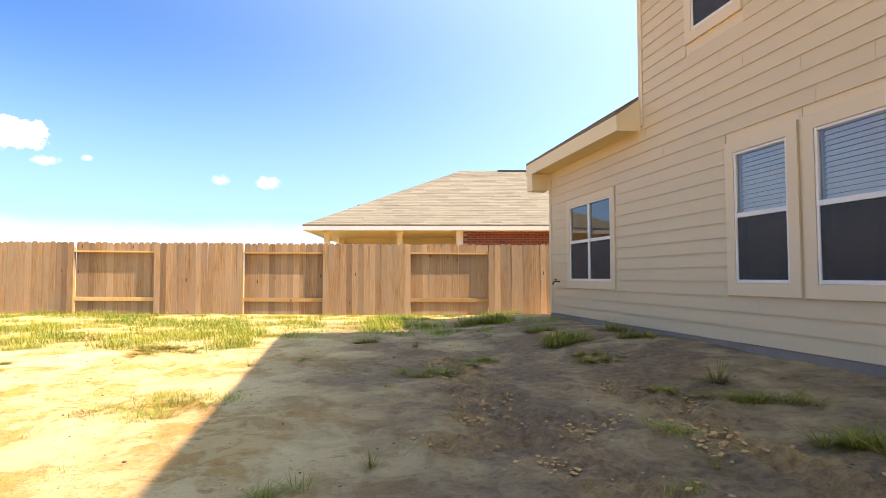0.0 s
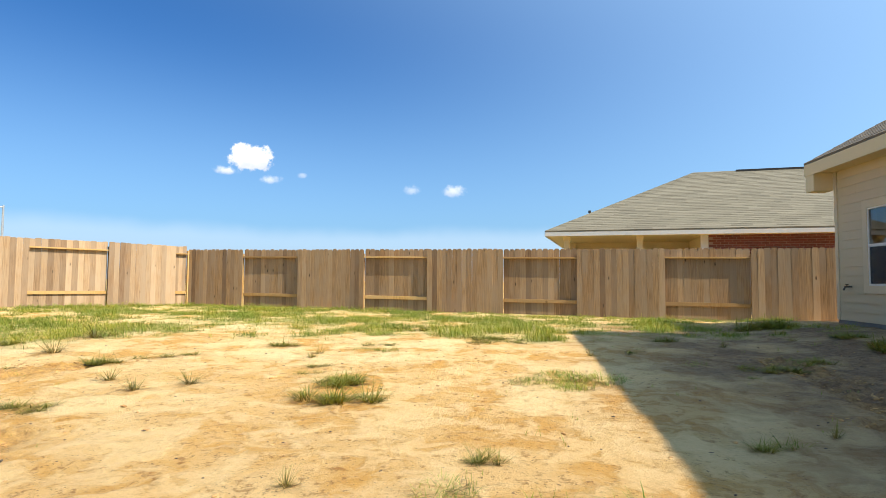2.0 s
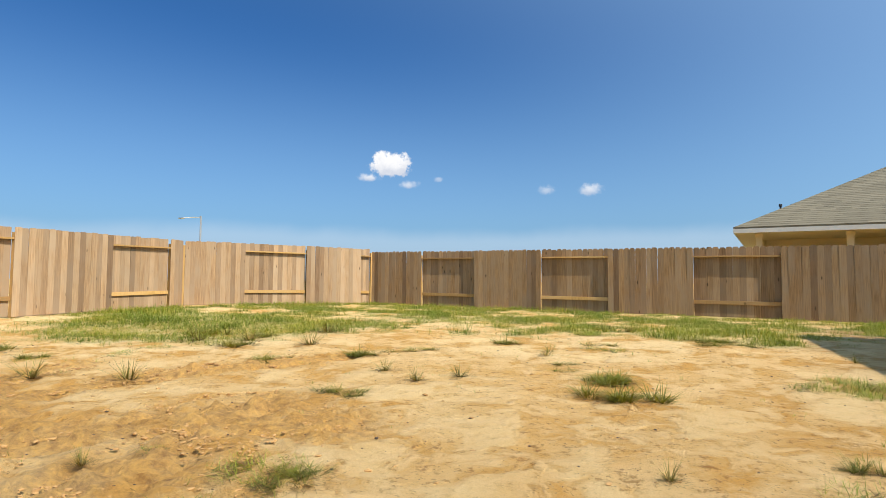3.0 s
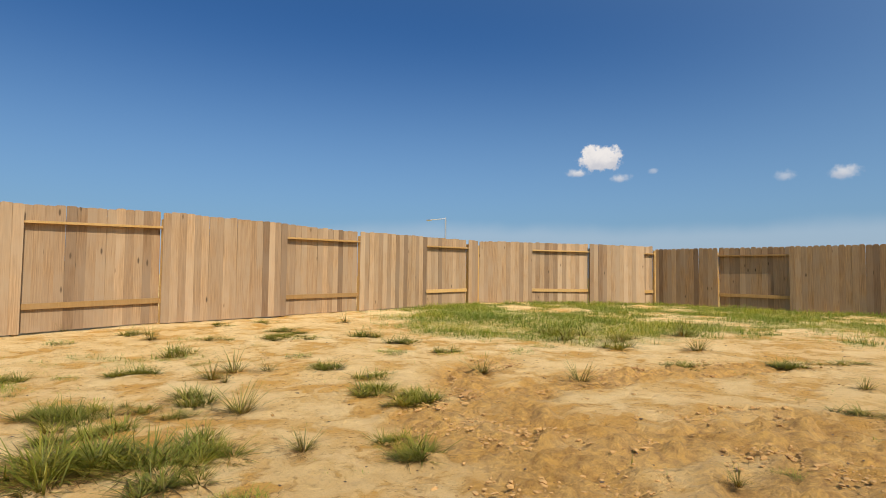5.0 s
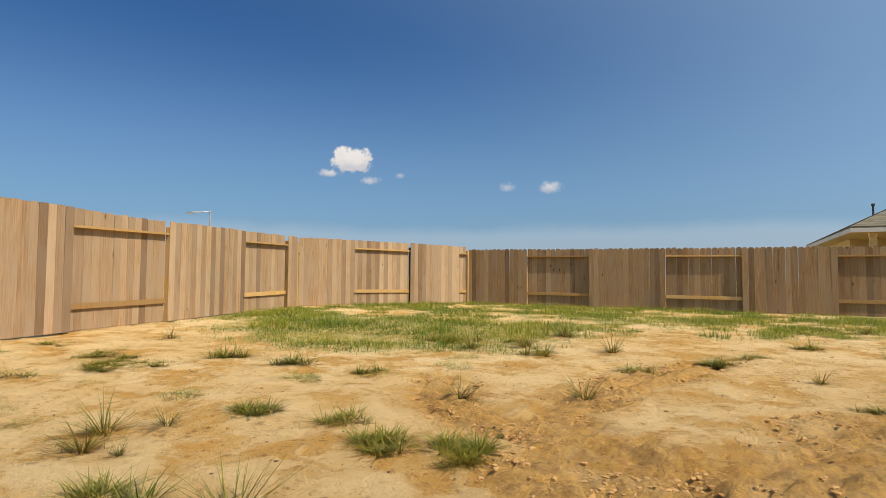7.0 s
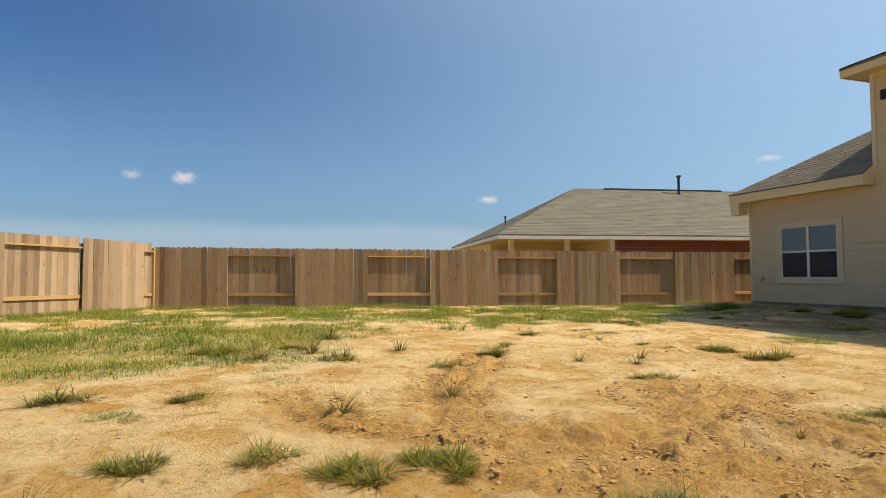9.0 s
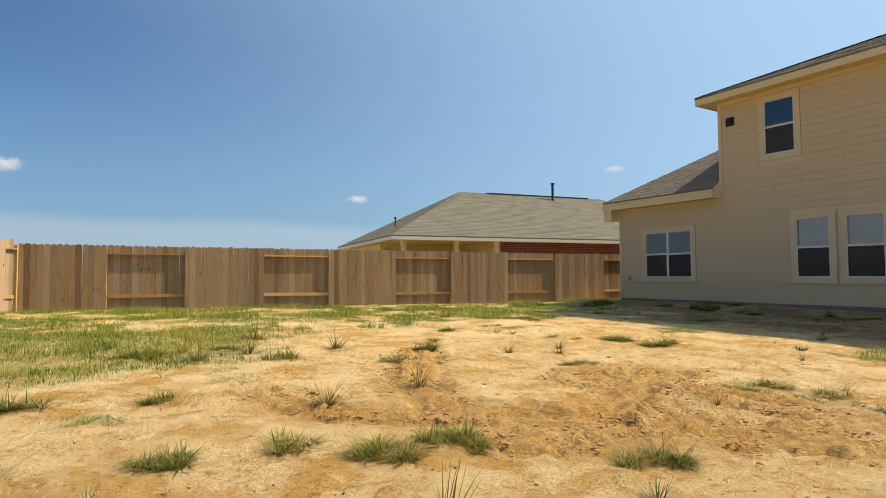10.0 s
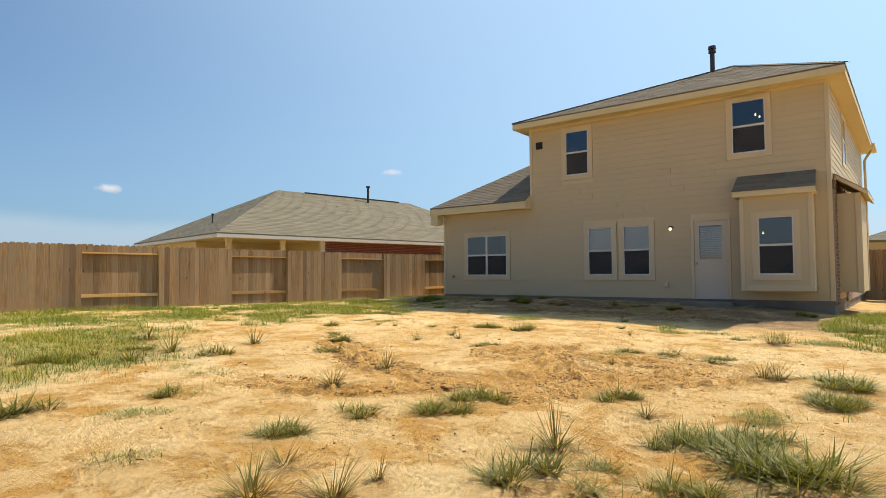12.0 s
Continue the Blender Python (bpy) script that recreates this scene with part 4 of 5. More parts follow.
vent.location = (WX, 5.26, 5.15)
part("frame", boxes((-0.02, 0.02, -0.11, -0.085, -0.11, 0.11), (-0.02, 0.02, 0.085, 0.11, -0.11, 0.11), (-0.02, 0.02, -0.085, 0.085, 0.085, 0.11), (-0.02, 0.02, -0.085, 0.085, -0.11, -0.085)), DARK, vent)
part("backing", boxes((0.0, 0.015, -0.085, 0.085, -0.085, 0.085)), DARK, vent)
for i in range(4):
    s = part("slat", boxes((-0.02, 0.0, -0.085, 0.085, -0.003, 0.003)), DARK, vent)
    s.location = (-0.002, 0, -0.06 + i * 0.04)

box_out = tagged(new("outdoor_outlet"), "beige weatherproof outlet box on the siding", "outlet")
box_out.location = (WX - 0.012, 1.43, 0.80)
part("housing", bevelled(boxes((-0.04, 0.02, -0.045, 0.045, -0.06, 0.06)), 0.006), TRIM, box_out)
part("cover", bevelled(boxes((-0.055, -0.041, -0.05, 0.05, -0.065, 0.065)), 0.005), TRIM, box_out)

tap = tagged(new("garden_tap"), "dark brass hose tap on the siding", "tap")
tap.location = (WX - 0.01, 8.60, 1.03)
part("body", tube(tube(bmesh.new(), (0.02, 0, 0), (-0.10, 0, 0), 0.014), (-0.085, 0, 0.0), (-0.12, 0, -0.06), 0.013, 0.016), BRASS, tap)
part("handwheel", tube(bmesh.new(), (-0.06, 0, 0.035), (-0.06, 0, 0.05), 0.03), BRASS, tap)
part("stem", tube(bmesh.new(), (-0.06, 0, 0), (-0.06, 0, 0.036), 0.007), BRASS, tap)

step = part("door_step", bevelled(boxes((3.08, WX + 0.01, -0.25, 0.95, -0.1, 0.36)), 0.012, 2), CONCRETE)
tagged(step, "grey concrete step under the back door", "step")

# side bay
sb = part("side_bay", boxes((4.35, 6.6, Y0 - 0.50, Y0 + 0.02, 0.62, 3.0)), SIDING, house)
sb.matrix_basis = SPLAY
for a, b in ((4.33, 4.45), (6.5, 6.62)):
    part("corner_trim", boxes((a, b, Y0 - 0.52, Y0 - 0.40, 0.60, 3.0), bevel=0.003), TRIM, sb)
bm = bmesh.new()
roof_face(bm, (4.2, Y0 - 0.66, 3.02), (6.75, Y0 - 0.66, 3.02), (4.2, Y0, 3.5), (6.75, Y0, 3.5), 0.11, 21)
tagged(part("bay_roof", bm, SHINGLE, sb), kind="stuff")
bm = bmesh.new()
slab_roof(bm, [(4.2, Y0 - 0.66, 3.015), (6.75, Y0 - 0.66, 3.015), (6.75, Y0 + 0.01, 3.49), (4.2, Y0 + 0.01, 3.49)], 0.10)
part("fascia", bm, SOFFIT, sb)
# brown brick facing of the lower storey's side
BROWNBRICK = paint("brown_brick", (0.24, 0.135, 0.08), 0.9, 0.25, 0.35)
facing = part("brick_facing", boxes((WX + 0.10, 4.36, Y0 - 0.035, Y0 + 0.004, SLAB - 0.1, 3.06), (6.6, BACK - 0.05, Y0 - 0.035, Y0 + 0.004, SLAB - 0.1, 3.06)), MORTAR, house, "brown brick facing with pale mortar")
facing.matrix_basis = SPLAY
me = mesh(boxes((-0.098, 0.098, -0.012, 0.02, -0.0285, 0.0285)), "brick")
me.materials.append(BROWNBRICK)
for row in range(38):
    for x0, x1 in ((WX + 0.10, 4.36), (6.6, 7.9)):
        x = x0 + 0.105 + (row % 2) * 0.105
        while x < x1 - 0.08:
            ob = new("brick", me)
            ob.parent = facing
            ob.location = (x, Y0 - 0.038, SLAB - 0.05 + row * 0.082)
            x += 0.21
# downspout at the far end of the side eave
bm = tube(bmesh.new(), (BACK - 0.3, EY0 + 0.05, SOF2), (BACK - 0.3, Y0 - 0.10, SOF2 - 0.35), 0.045)
tube(bm, (BACK - 0.3, Y0 - 0.10, SOF2 - 0.35), (BACK - 0.3, Y0 - 0.10, 0.2), 0.045)
part("downspout", bm, TRIM, house).matrix_basis = SPLAY
part("gutter", boxes((BACK - 1.2, RX + 0.05, EY0 - 0.10, EY0, SOF2 + 0.02, SOF2 + 0.13)), TRIM, house).matrix_basis = SPLAY


# ---- a further house beyond the side fence ----
def far_house():
    n = tagged(new("house"), "grey-beige house with shingled roof beyond the side fence", "house")
    n.location = (27.0, -13.0, 0)
    part("wall", boxes((0.4, 8.6, 0.4, 10.2, 0.0, 2.75)), SIDING, n)
    c = [(0, 0, 2.8), (9, 0, 2.8), (9, 10.8, 2.8), (0, 10.8, 2.8)]
    A, B = (4.5, 4.5, 4.6), (4.5, 6.3, 4.6)
    bm = bmesh.new()
    roof_face(bm, c[3], c[0], B, A, 0.15, 41, 0.6)
    roof_face(bm, c[2], c[3], B, B, 0.15, 42, 0.6)
    tagged(part("roof", bm, SHINGLE2, n), kind="stuff")
    bm = bmesh.new()
    for f in ((c[3], c[0], A, B), (c[2], c[3], B), (c[1], c[2], B, A), (c[0], c[1], A)):
        slab_roof(bm, [Vector(p) - Vector((0, 0, 0.006)) for p in f], 0.12)
    part("decking", bm, SHINGLE2, n)
    w = part("window", boxes((0.37, 0.41, 8.2, 9.0, 1.6, 2.3)), VINYL, n)
    part("pane", boxes((0.36, 0.368, 8.26, 8.94, 1.66, 2.24)), DARKGLASS, w)


far_house()


# ---- neighbour's house behind the back fence ----
def neighbour():
    n = tagged(new("house"), "single-storey brick house with light grey hip roof", "house")
    n.matrix_basis = Matrix.Translation((-1.36, 15.08, 0)) @ Matrix.Rotation(math.atan2(BACK_DIR.y, BACK_DIR.x), 4, "Z")
    W, D, EZ2, h = 17.6, 9.6, 2.62, 2.45
    c = [(0, 0, EZ2), (W, 0, EZ2), (W, D, EZ2), (0, D, EZ2)]
    A, B = Vector((4.8, D / 2, EZ2 + h)), Vector((W - 4.8, D / 2, EZ2 + h))
    bm = bmesh.new()
    roof_face(bm, c[0], c[1], A, B, 0.145, 31, 0.5)
    roof_face(bm, c[3], c[0], A, A, 0.145, 32, 0.5)
    tagged(part("roof", bm, SHINGLE2, n, "light grey shingled hip roof"), kind="stuff")
    bm = bmesh.new()
    for f in ((c[0], c[1], B, A), (c[1], c[2], B), (c[2], c[3], A, B), (c[3], c[0], A)):
        slab_roof(bm, [Vector(p) - Vector((0, 0, 0.006)) for p in f], 0.03)
    part("decking", bm, SHINGLE2, n)
    part("fascia", boxes((0, W, 0, 0.03, EZ2 - 0.16, EZ2 - 0.04), (0, 0.03, 0.03, D, EZ2 - 0.16, EZ2 - 0.04), (0.03, W, D - 0.03, D, EZ2 - 0.16, EZ2 - 0.04), (W - 0.03, W, 0.03, D - 0.03, EZ2 - 0.16, EZ2 - 0.04)), VINYL, n, "off-white fascia")
    part("soffit", boxes((0.03, W - 0.03, 0.03, D - 0.03, EZ2 - 0.15, EZ2 - 0.12)), SOFFIT, n)
    for x, y in ((0.62, 0.5), (2.75, 0.5), (0.62, 3.4)):
        part("porch_post", boxes((x - 0.08, x + 0.08, y - 0.08, y + 0.08, 0.1, EZ2 - 0.15), (x - 0.10, x + 0.10, y - 0.10, y + 0.10, EZ2 - 0.27, EZ2 - 0.16), bevel=0.004), SOFFIT, n)
    part("wall", boxes((0.55, 4.6, 3.45, 3.6, 0.1, EZ2 - 0.15), (4.45, 4.6, 0.62, 3.45, 0.1, EZ2 - 0.15), (0.55, 0.7, 3.6, D - 0.5, 0.1, EZ2 - 0.15), (0.7, W - 0.5, D - 0.65, D - 0.5, 0.1, EZ2 - 0.15), (W - 0.65, W - 0.5, 0.62, D - 0.65, 0.1, EZ2 - 0.15)), SOFFIT, n)
    part("corner_board", boxes((4.42, 4.62, 0.46, 0.60, 0.1, EZ2 - 0.15)), VINYL, n)
    bw = part("brick_wall", boxes((4.62, W - 0.5, 0.54, 0.64, 0.1, EZ2 - 0.15)), MORTAR, n, "red brick wall with pale mortar")
    me = mesh(boxes((-0.098, 0.098, -0.012, 0.05, -0.0285, 0.0285)), "brick")
    me.materials.append(BRICK)
    row = 0
    zz = EZ2 - 0.15 - 0.035
    while zz > 1.75:
        x = 4.74 + (row % 2) * 0.105
        while x < 11.2:
            ob = new("brick", me)
            ob.parent = bw
            ob.location = (x, 0.54, zz)
            x += 0.21
        zz -= 0.07
        row += 1
    for x, y, z0, r, h2, nm in ((9.6, 4.3, EZ2 + 2.1, 0.06, 0.95, "vent_pipe"), (1.2, 3.4, EZ2 + 0.55, 0.03, 0.45, "vent_pipe")):
        part(nm, tube(tube(bmesh.new(), (x, y, z0), (x, y, z0 + h2), r), (x, y, z0 + h2 - 0.08), (x, y, z0 + h2), r * 1.7), BLACK, n, "black roof vent pipe")
    part("ridge_vent", boxes((6.2, W - 5.6, D / 2 - 0.12, D / 2 + 0.12, EZ2 + h - 0.04, EZ2 + h + 0.02)), DARK, n)


neighbour()


def street_lamp():
    s = tagged(new("street_lamp"), "tall grey street lamp with one arm beyond the fence", "street lamp")
    s.location = (-36.3, 31.8, 0.2)
    part("pole", tube(bmesh.new(), (0, 0, -0.3), (0, 0, 5.75), 0.10, 0.06), STEEL, s)
    part("arm", tube(bmesh.new(), (0, 0, 5.65), (-0.9, -0.9, 5.55), 0.035), STEEL, s)
    part("lantern", bevelled(boxes((-1.25, -0.8, -1.0, -0.75, 5.46, 5.56)), 0.02), STEEL, s)


street_lamp()


# ---- fence and house on the far side ----
far_fence = tagged(new("fence"), "dark shaded wooden fence beside the house", "fence", "yard fences")
run_of_fence(far_fence, (13.4, -2.75), (13.4, -10.55), [(0.0, 1.95, True), (1.95, 3.9, True), (3.9, 5.85, True), (5.85, 7.8, True)], 1.83, -1)


# ---- grass ----
def blades(specs, name, material, levels=3, dead=None):
    """One mesh of tapered, bending blades. specs: base x, y, z, heading, length, lean, bend, width."""
    verts, faces, along, slots = [], [], [], []
    for bx_, by_, bz_, az, ln, lean, bend, wd in specs:
        ca, sa = math.cos(az), math.sin(az)
        x = y = 0.0
        h, zz, th = 0.0, 0.0, lean
        i0 = len(verts)
        for k in range(levels + 1):
            f = k / levels
            w = wd * 0.5 * (1 - f ** 1.6)
            px, py = bx_ + ca * h, by_ + sa * h
            if k < levels:
                verts += [(px - sa * w, py + ca * w, bz_ + zz), (px + sa * w, py - ca * w, bz_ + zz)]
                along += [f, f]
            else:
                verts.append((px, py, bz_ + zz))
                along.append(1.0)
            h += math.sin(th) * ln / levels
            zz += math.cos(th) * ln / levels
            th = min(2.2, th + bend / levels)
        for k in range(levels - 1):
            a = i0 + 2 * k
            faces.append((a, a + 1, a + 3, a + 2))
        a = i0 + 2 * (levels - 1)
        faces.append((a, a + 1, a + 2))
        slots += [1 if dead and lean > 1.34 else 0] * levels
    me = bpy.data.meshes.new(name)
    me.from_pydata(verts, [], faces)
    at = me.attributes.new("along", "FLOAT", "POINT")
    at.data.foreach_set("value", along)
    me.materials.append(material)
    if dead:
        me.materials.append(dead)
        me.polygons.foreach_set("material_index", slots)
    return me


def tuft_specs(kind, seed):
    r = random.Random(seed)
    out = []
    if kind == "lush":
        hearts = [(r.gauss(0, 0.10), r.gauss(0, 0.08), r.uniform(0.7, 1.3)) for k in range(7)]
        for i in range(520):
            hx, hy, big = hearts[min(6, int(r.random() ** 1.3 * 7))]
            q, a = r.random() * 0.07, r.uniform(0, 2 * math.pi)
            ln = min(0.36, 0.155 * big * r.lognormvariate(0, 0.45))
            out.append((hx + math.cos(a) * q, hy + math.sin(a) * q, -0.01, a + r.gauss(0, 0.6), ln, min(1.38, abs(r.gauss(0.98, 0.34))), r.uniform(0.0, 0.6), r.uniform(0.006, 0.012)))
    elif kind == "spiky":
        for i in range(110):
            q, a = r.random() * 0.05, r.uniform(0, 2 * math.pi)
            tall = r.random() < 0.34
            out.append((math.cos(a) * q, math.sin(a) * q, -0.01, a + r.gauss(0, 0.4), r.uniform(0.22, 0.42) if tall else r.uniform(0.08, 0.2), r.triangular(0.1, 1.35, 0.75) if tall else r.uniform(0.6, 1.45), r.uniform(0.0, 0.55), r.uniform(0.005, 0.009)))
    elif kind == "low":
        hearts = [(r.gauss(0, 0.12), r.gauss(0, 0.07)) for k in range(8)]
        for i in range(300):
            hx, hy = r.choice(hearts)
            q, a = r.random() * 0.08, r.uniform(0, 2 * math.pi)
            out.append((hx + math.cos(a) * q, hy + math.sin(a) * q, -0.005, a + r.gauss(0, 0.7), min(0.3, 0.10 * r.lognormvariate(0, 0.45)), r.uniform(0.7, 1.3), r.uniform(0.1, 0.5), r.uniform(0.005, 0.010)))
    else:
        for i in range(210):
            q, a = r.random() ** 0.6 * 0.3, r.uniform(0, 2 * math.pi)
            out.append((math.cos(a) * q, math.sin(a) * q * 0.75, -0.005, r.uniform(0, 2 * math.pi), r.uniform(0.05, 0.18), r.uniform(0.3, 1.4), r.uniform(0.0, 0.7), r.uniform(0.003, 0.006)))
    # dead straw round the foot
    for i in range(150 if kind != "low" else 120):
        q, a = r.random() * 0.24, r.uniform(0, 2 * math.pi)
        out.append((math.cos(a) * q, math.sin(a) * q, 0.004, a + r.gauss(0, 0.8), r.uniform(0.06, 0.24), r.uniform(1.35, 1.55), 0.05, r.uniform(0.003, 0.006)))
    return out


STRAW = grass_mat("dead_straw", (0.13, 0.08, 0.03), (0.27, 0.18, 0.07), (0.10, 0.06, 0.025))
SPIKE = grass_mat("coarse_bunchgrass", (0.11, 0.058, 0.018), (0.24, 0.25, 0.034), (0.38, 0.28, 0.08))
KINDS = {"lush": (GRASS, "green spreading grass tuft on sandy soil", 0.25), "spiky": (SPIKE, "upright coarse bunchgrass tuft with reddish base", 0.19),
         "low": (GRASS, "flat sprawling green grass tuft on sandy soil", 0.28), "dry": (DRYGRASS, "thin yellowing grass tuft on sandy soil", 0.28)}
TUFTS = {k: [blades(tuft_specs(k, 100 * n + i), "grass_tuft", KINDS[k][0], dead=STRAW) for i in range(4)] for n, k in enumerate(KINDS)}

# x, y and radius of the tufts that stand alone
LUSH_A = [(-8.84, -2.65, 0.59), (-10.06, -2.49, 0.39), (-9.90, -1.60, 0.24), (-11.50, -1.50, 0.28), (-9.48, -0.11, 0.18), (-10.26, 0.03, 0.25), (-10.01, 1.68, 0.16), (-10.98, 1.90, 0.24), (-12.01, 2.11, 0.24), (-12.32, -0.63, 0.23), (-14.30, -0.45, 0.22), (-10.49, -3.02, 0.20), (-8.56, 3.30, 0.23), (-9.01, 4.49, 0.25), (-13.12, -2.49, 0.26), (-9.05, -0.44, 0.17), (-5.70, -2.86, 0.42)]
LUSH_B = [(-6.80, -2.92, 0.38), (-3.72, 2.46, 0.34), (-9.95, 4.21, 0.41), (-6.58, 3.20, 0.25), (2.57, -1.80, 0.28), (0.19, -2.95, 0.48), (-3.69, 1.95, 0.32), (-4.18, 2.86, 0.12), (-2.40, 0.54, 0.10), (-5.28, 4.87, 0.19), (-0.11, 6.36, 0.27), (-0.78, 1.03, 0.15), (2.42, 5.24, 0.46), (2.50, 6.50, 0.37), (3.28, 4.87, 0.29), (2.35, 0.97, 0.32), (2.24, 8.44, 0.70), (3.44, 5.83, 0.24)]
SPIKY = [(-9.27, -1.55, 0.21), (-10.86, -0.72, 0.21), (-8.19, -1.76, 0.12), (-8.91, 0.86, 0.18), (-7.94, 1.09, 0.19), (-7.73, 3.75, 0.19), (-15.55, -0.94, 0.12), (-5.96, -2.22, 0.25), (-10.65, -1.07, 0.18), (-5.92, 2.33, 0.12), (-9.47, 3.57, 0.21), (-2.72, -1.98, 0.28), (-10.36, -1.09, 0.06), (-5.41, 1.95, 0.12), (-4.59, 3.95, 0.10), (-3.30, 0.05, 0.04), (-1.35, 4.56, 0.07), (0.56, 5.73, 0.11), (1.71, 6.33, 0.12), (2.60, 2.49, 0.22), (1.41, 0.91, 0.05), (-3.81, 7.26, 0.18)]
LOW = [(-7.68, -1.41, 0.19), (-8.63, -0.60, 0.27), (-7.39, 2.52, 0.33), (-12.65, 1.04, 0.34), (-13.15, 0.31, 0.29), (-12.52, 1.02, 0.41), (-9.68, -1.84, 0.30), (-4.92, -0.48, 0.27), (-4.95, -0.99, 0.30), (-5.01, -1.54, 0.40), (-5.69, 1.31, 0.30), (-2.48, -1.34, 0.29), (-6.20, 3.85, 0.28), (-2.46, 5.72, 0.44), (0.40, 3.87, 0.38), (0.89, 4.11, 0.28), (-0.03, 3.15, 0.09), (2.13, 3.94, 0.41), (2.06, 2.44, 0.28), (2.52, 2.01, 0.46), (-0.80, 4.88, 0.13)]
DRY = [(-12.04, -0.69, 0.26), (-11.54, -0.69, 0.17), (-11.66, -2.62, 0.44), (-9.28, 2.20, 0.26), (-11.87, -1.24, 0.12), (-11.74, -1.97, 0.14), (-7.71, -2.57, 0.37), (-9.89, 1.52, 0.18), (-10.50, 1.21, 0.30), (-11.05, 0.20, 0.20), (-2.51, -0.31, 0.44), (-2.26, -2.44, 0.58), (-0.79, -3.04, 0.33), (-1.94, 2.73, 0.45), (-5.21, -0.56, 0.32), (-2.56, 0.07, 0.18), (-1.70, 6.11, 0.30), (-3.99, 4.71, 0.29), (-9.32, 2.88, 0.28), (-1.71, 2.95, 0.53), (1.48, 1.55, 0.26), (1.12, 0.71, 0.07), (-4.23, 6.45, 0.51)]
# more of them, between the large ones
LUSH_B += [(-11.97, -2.35, 0.25), (-9.45, -2.50, 0.28), (-7.89, -1.30, 0.13), (-8.48, -2.32, 0.40)]
SPIKY += [(-13.63, -0.42, 0.15), (-13.75, 3.06, 0.15), (-9.57, 4.25, 0.17), (-5.11, 2.28, 0.13), (-8.84, 3.89, 0.23), (-8.44, 5.32, 0.23), (-10.53, -0.54, 0.13), (-6.15, -0.73, 0.05), (-4.63, 4.33, 0.11), (-0.31, 1.25, 0.03)]
LOW += [(-14.57, 1.12, 0.30), (-14.54, 1.86, 0.29), (-13.01, 1.29, 0.45), (-8.51, 5.75, 0.24), (-4.24, 3.31, 0.15), (-6.56, 3.62, 0.21), (-8.81, 6.28, 0.30), (-4.10, 5.16, 0.28), (1.00, 4.45, 0.38), (-2.61, 6.14, 0.44), (-1.66, 6.45, 0.29), (-4.40, 7.64, 0.45), (-2.42, 8.15, 0.25)]
DRY += [(-13.26, -0.04, 0.23), (-14.08, -1.39, 0.23), (-5.97, -0.44, 0.08), (-0.33, 4.00, 0.17)]
LUSH_B += [(-8.50, -0.48, 0.29), (-9.00, -0.42, 0.22), (-7.66, -1.34, 0.18)]
tr = random.Random(12)
for kind, places in (("lush", LUSH_A), ("lush", LUSH_B), ("spiky", SPIKY), ("low", LOW), ("dry", DRY)):
    for x, y, rad in places:
        n = 1 if rad < 0.25 else 2 if rad < 0.34 else 5
        for i in range(n):
            rr = rad if n == 1 else rad * (0.68 if n == 2 else 0.5)
            px, py = (x, y) if n == 1 else (x + tr.uniform(-0.62, 0.62) * rad, y + tr.uniform(-0.5, 0.5) * rad)
            s = max(0.35, rr / KINDS[kind][2])
            ob = tagged(new("grass_tuft", TUFTS[kind][tr.randrange(4)]), KINDS[kind][1], "grass", "grass tufts")
            ob.matrix_basis = Matrix.Translation((px, py, gz(px, py) - 0.004)) @ Matrix.Rotation(tr.uniform(0, 6.28), 4, "Z") @ Matrix.Diagonal((s, s, min(1.3, max(0.5, s)) * (tr.uniform(0.55, 0.8) if kind != "spiky" else tr.uniform(0.72, 0.95)), 1))


def scatter(name, label, material, count, lo, hi, chance, size, seed, lean=(0.1, 0.8), wd=(0.004, 0.009), clump=5, levels=2):
    r = random.Random(seed)
    specs = []
    tries = 0
    while len(specs) < count and tries < count * 4:
        tries += 1
        x, y = r.uniform(lo[0], hi[0]), r.uniform(lo[1], hi[1])
        c = chance(x, y)
        if r.random() > c:
            continue
        k = (0.6 + 0.6 * c) * (0.85 + 0.9 * noise.noise(Vector((x * 0.8, y * 0.8, 2.9))))
        for i in range(r.randint(1, clump)):
            px, py = x + r.gauss(0, 0.025), y + r.gauss(0, 0.025)
            specs.append((px, py, gz(px, py) - 0.01, r.uniform(0, 6.28), r.uniform(*size) * k, r.uniform(*lean), r.uniform(0, 0.8), r.uniform(*wd)))
    ob = new(name, blades(specs, name, material, levels))
    return tagged(ob, label, "grass", kind="stuff")


def inside(x, y):
    """Whether a place lies in the yard, clear of fences and house."""
    if x > WX - 0.15 and y > Y0 - 0.2:
        return False
    return (Vector((x, y)) - CORNER).dot(Vector((-0.172, -0.985))) > 0.12 and x > -15.38 and (y < 9.0 or (Vector((x, y)) - BEND).dot(Vector((0.811, -0.586))) > 0.1)


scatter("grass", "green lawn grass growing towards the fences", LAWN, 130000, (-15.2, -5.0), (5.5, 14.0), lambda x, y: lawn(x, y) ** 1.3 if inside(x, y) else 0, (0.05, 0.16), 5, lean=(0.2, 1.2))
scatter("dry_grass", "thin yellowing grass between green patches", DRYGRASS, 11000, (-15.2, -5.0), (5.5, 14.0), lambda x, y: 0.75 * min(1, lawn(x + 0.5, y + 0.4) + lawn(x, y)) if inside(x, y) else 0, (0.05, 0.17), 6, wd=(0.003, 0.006))
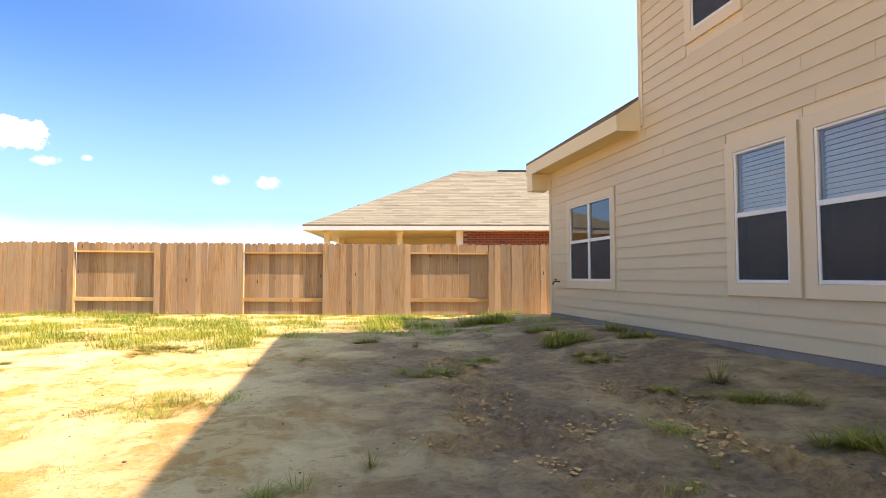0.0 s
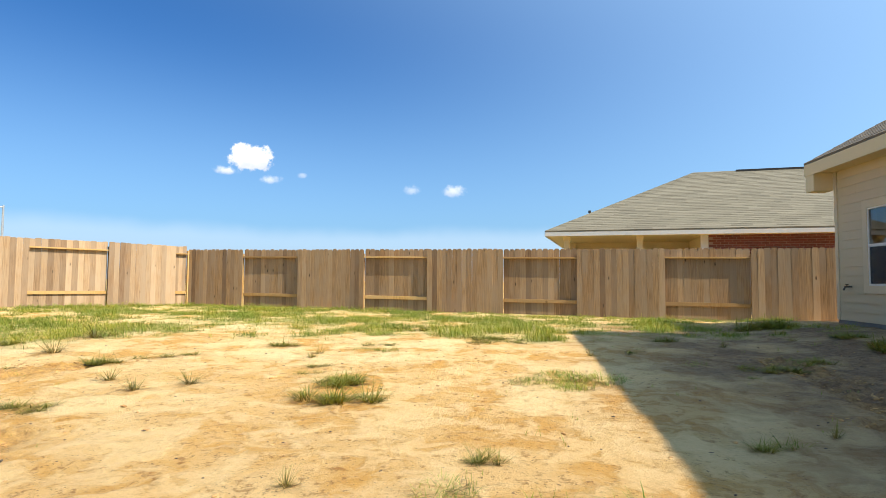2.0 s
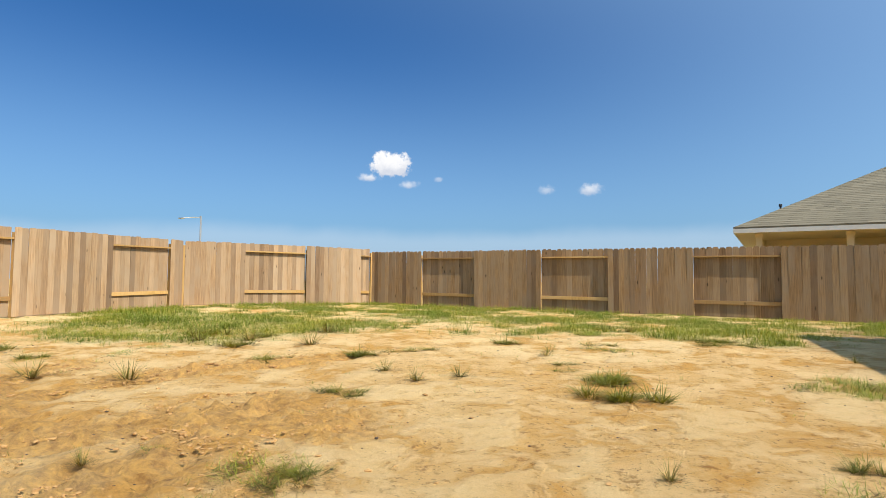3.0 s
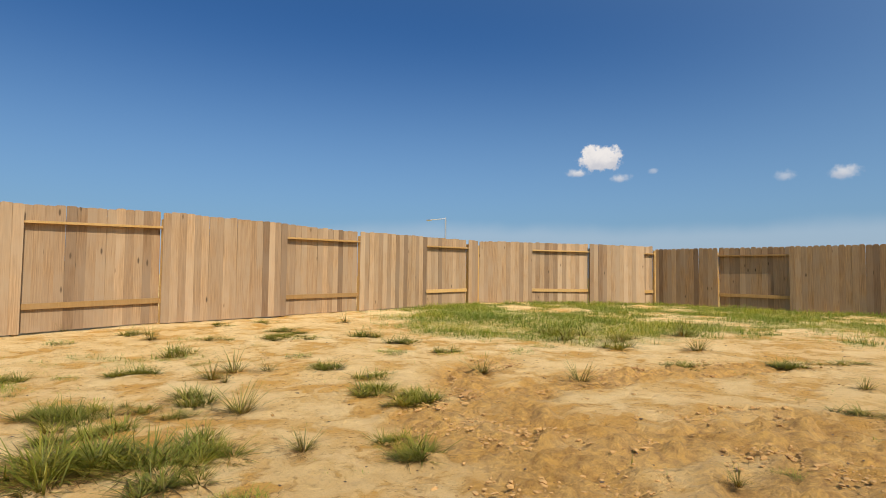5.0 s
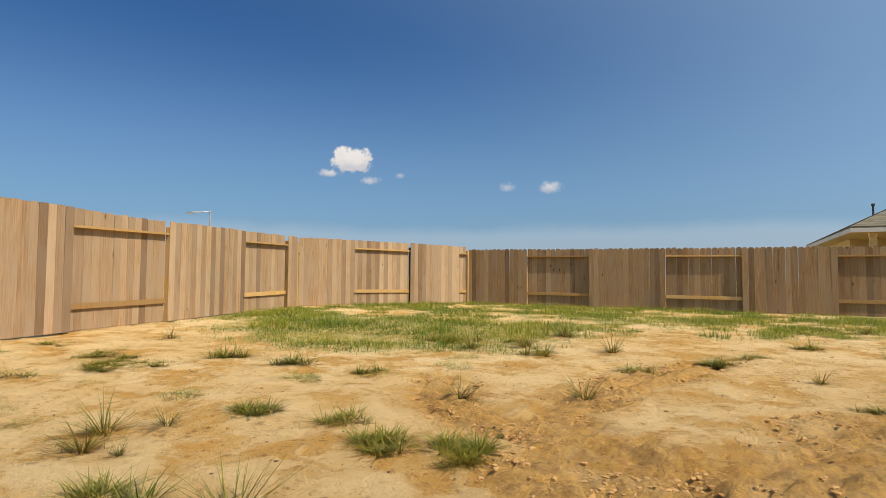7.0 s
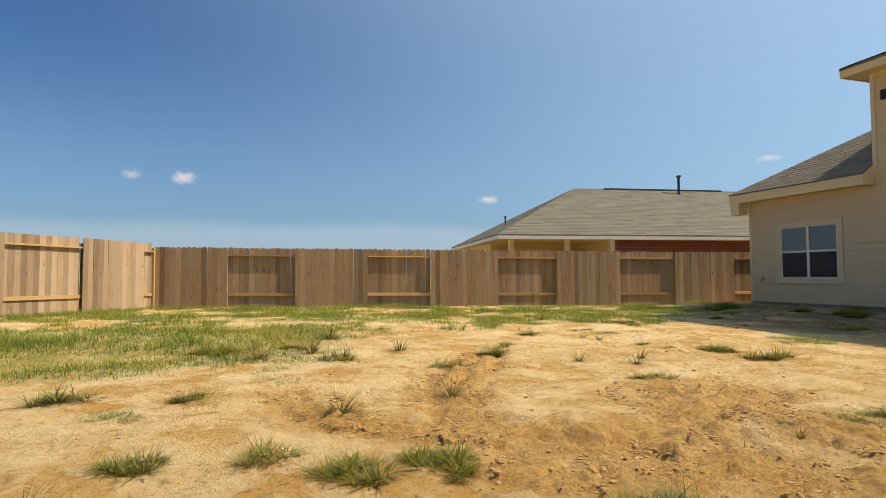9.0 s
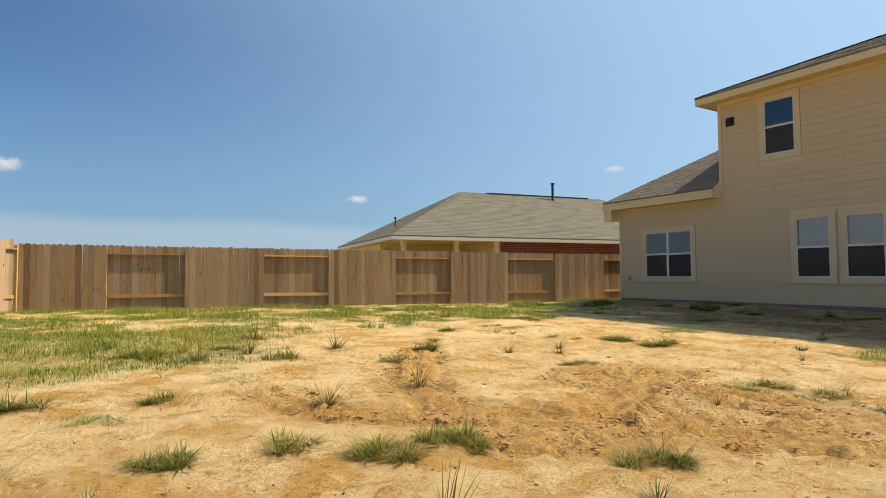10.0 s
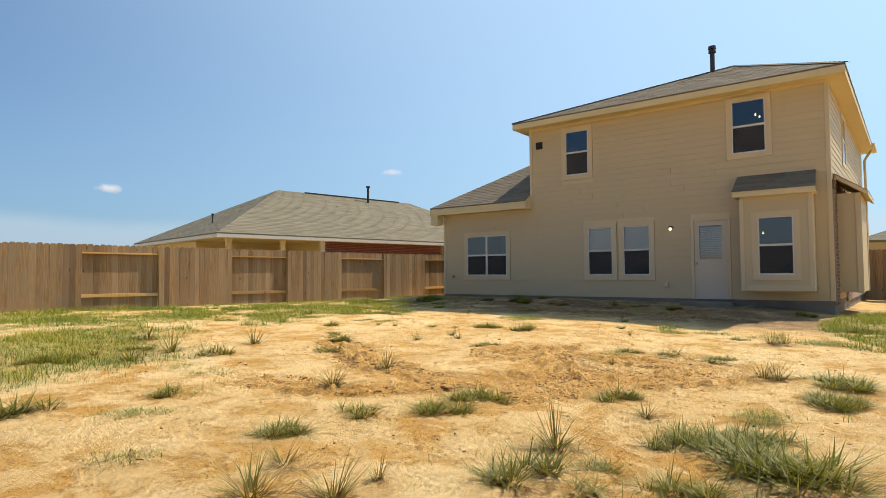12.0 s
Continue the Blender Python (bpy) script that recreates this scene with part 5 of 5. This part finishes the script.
scatter("sprouts", "scattered single grass sprouts on bare soil", DRYGRASS, 2600, (-13.5, -4.0), (3.4, 10.0), lambda x, y: max(0, 0.35 + noise.noise(Vector((x * 0.8, y * 0.8, 1.7)))) * 0.6 if inside(x, y) else 0, (0.03, 0.10), 7, lean=(0.1, 1.2), wd=(0.003, 0.006), clump=9)
scatter("dead_straw", "dead brown straw lying on the soil", STRAW, 9000, (-13.5, -4.5), (3.4, 10.0), lambda x, y: max(0, 0.12 + noise.noise(Vector((x * 1.1, y * 1.1, 6.2)))) if inside(x, y) else 0, (0.04, 0.16), 8, lean=(1.45, 1.56), wd=(0.002, 0.004), clump=7)


# ---- clods, pebbles and scraps on the soil ----
def clods(name, label, material, count, seed, size, where):
    r = random.Random(seed)
    base = bmesh.new()
    bmesh.ops.create_icosphere(base, subdivisions=1, radius=1)
    bv, bf = [v.co.copy() for v in base.verts], [[v.index for v in f.verts] for f in base.faces]
    base.free()
    verts, faces = [], []
    n = tries = 0
    while n < count and tries < count * 12:
        tries += 1
        x, y = r.uniform(-12.5, 3.0), r.uniform(-3.8, 6.5)
        if r.random() > where(x, y):
            continue
        s = size * min(2.0, r.lognormvariate(0, 0.5))
        m = Matrix.Rotation(r.uniform(0, 6.28), 3, "Z") @ Matrix.Diagonal((r.uniform(0.7, 1.5), r.uniform(0.6, 1.1), r.uniform(0.3, 0.6)))
        o = Vector((x, y, gz(x, y) + s * 0.12))
        i0 = len(verts)
        verts += [tuple(o + (m @ (v * s * r.uniform(0.7, 1.2)))) for v in bv]
        faces += [[i0 + k for k in f] for f in bf]
        n += 1
    me = bpy.data.meshes.new(name)
    me.from_pydata(verts, [], faces)
    me.materials.append(material)
    return tagged(new(name, me), label, "soil", kind="stuff")


def rutted(x, y):
    d = min(segdist(x, y, a, b) / (w * 1.5) for a, b, w in RUTS)
    return max(0, 1 - d) * max(0.0, 0.25 + 1.6 * noise.noise(Vector((x * 2.1, y * 2.1, 2)))) + 0.008


CLOD = paint("damp_clods", (0.47, 0.265, 0.095), 0.95, 0.3)
CRUST = paint("broken_crust", (0.38, 0.20, 0.065), 0.95, 0.3)
SCRAP = paint("dark_scraps", (0.10, 0.065, 0.04), 0.95, 0.3)
clods("soil_clods", "crumbly orange-brown clods along the wheel ruts", CLOD, 12000, 3, 0.010, rutted)
clods("crust_chunks", "broken brown crusts of soil beside the ruts", CRUST, 620, 9, 0.018, lambda x, y: max(0.0, rutted(x, y) * 1.4 - 0.35) + 0.35 * max(0.0, noise.noise(Vector((x * 0.9, y * 1.3, 4.4))) - 0.42))
clods("dark_debris", "small dark scraps of bark and root on the soil", SCRAP, 1500, 4, 0.007, lambda x, y: 0.25 + 0.6 * max(0, noise.noise(Vector((x, y, 9)))))
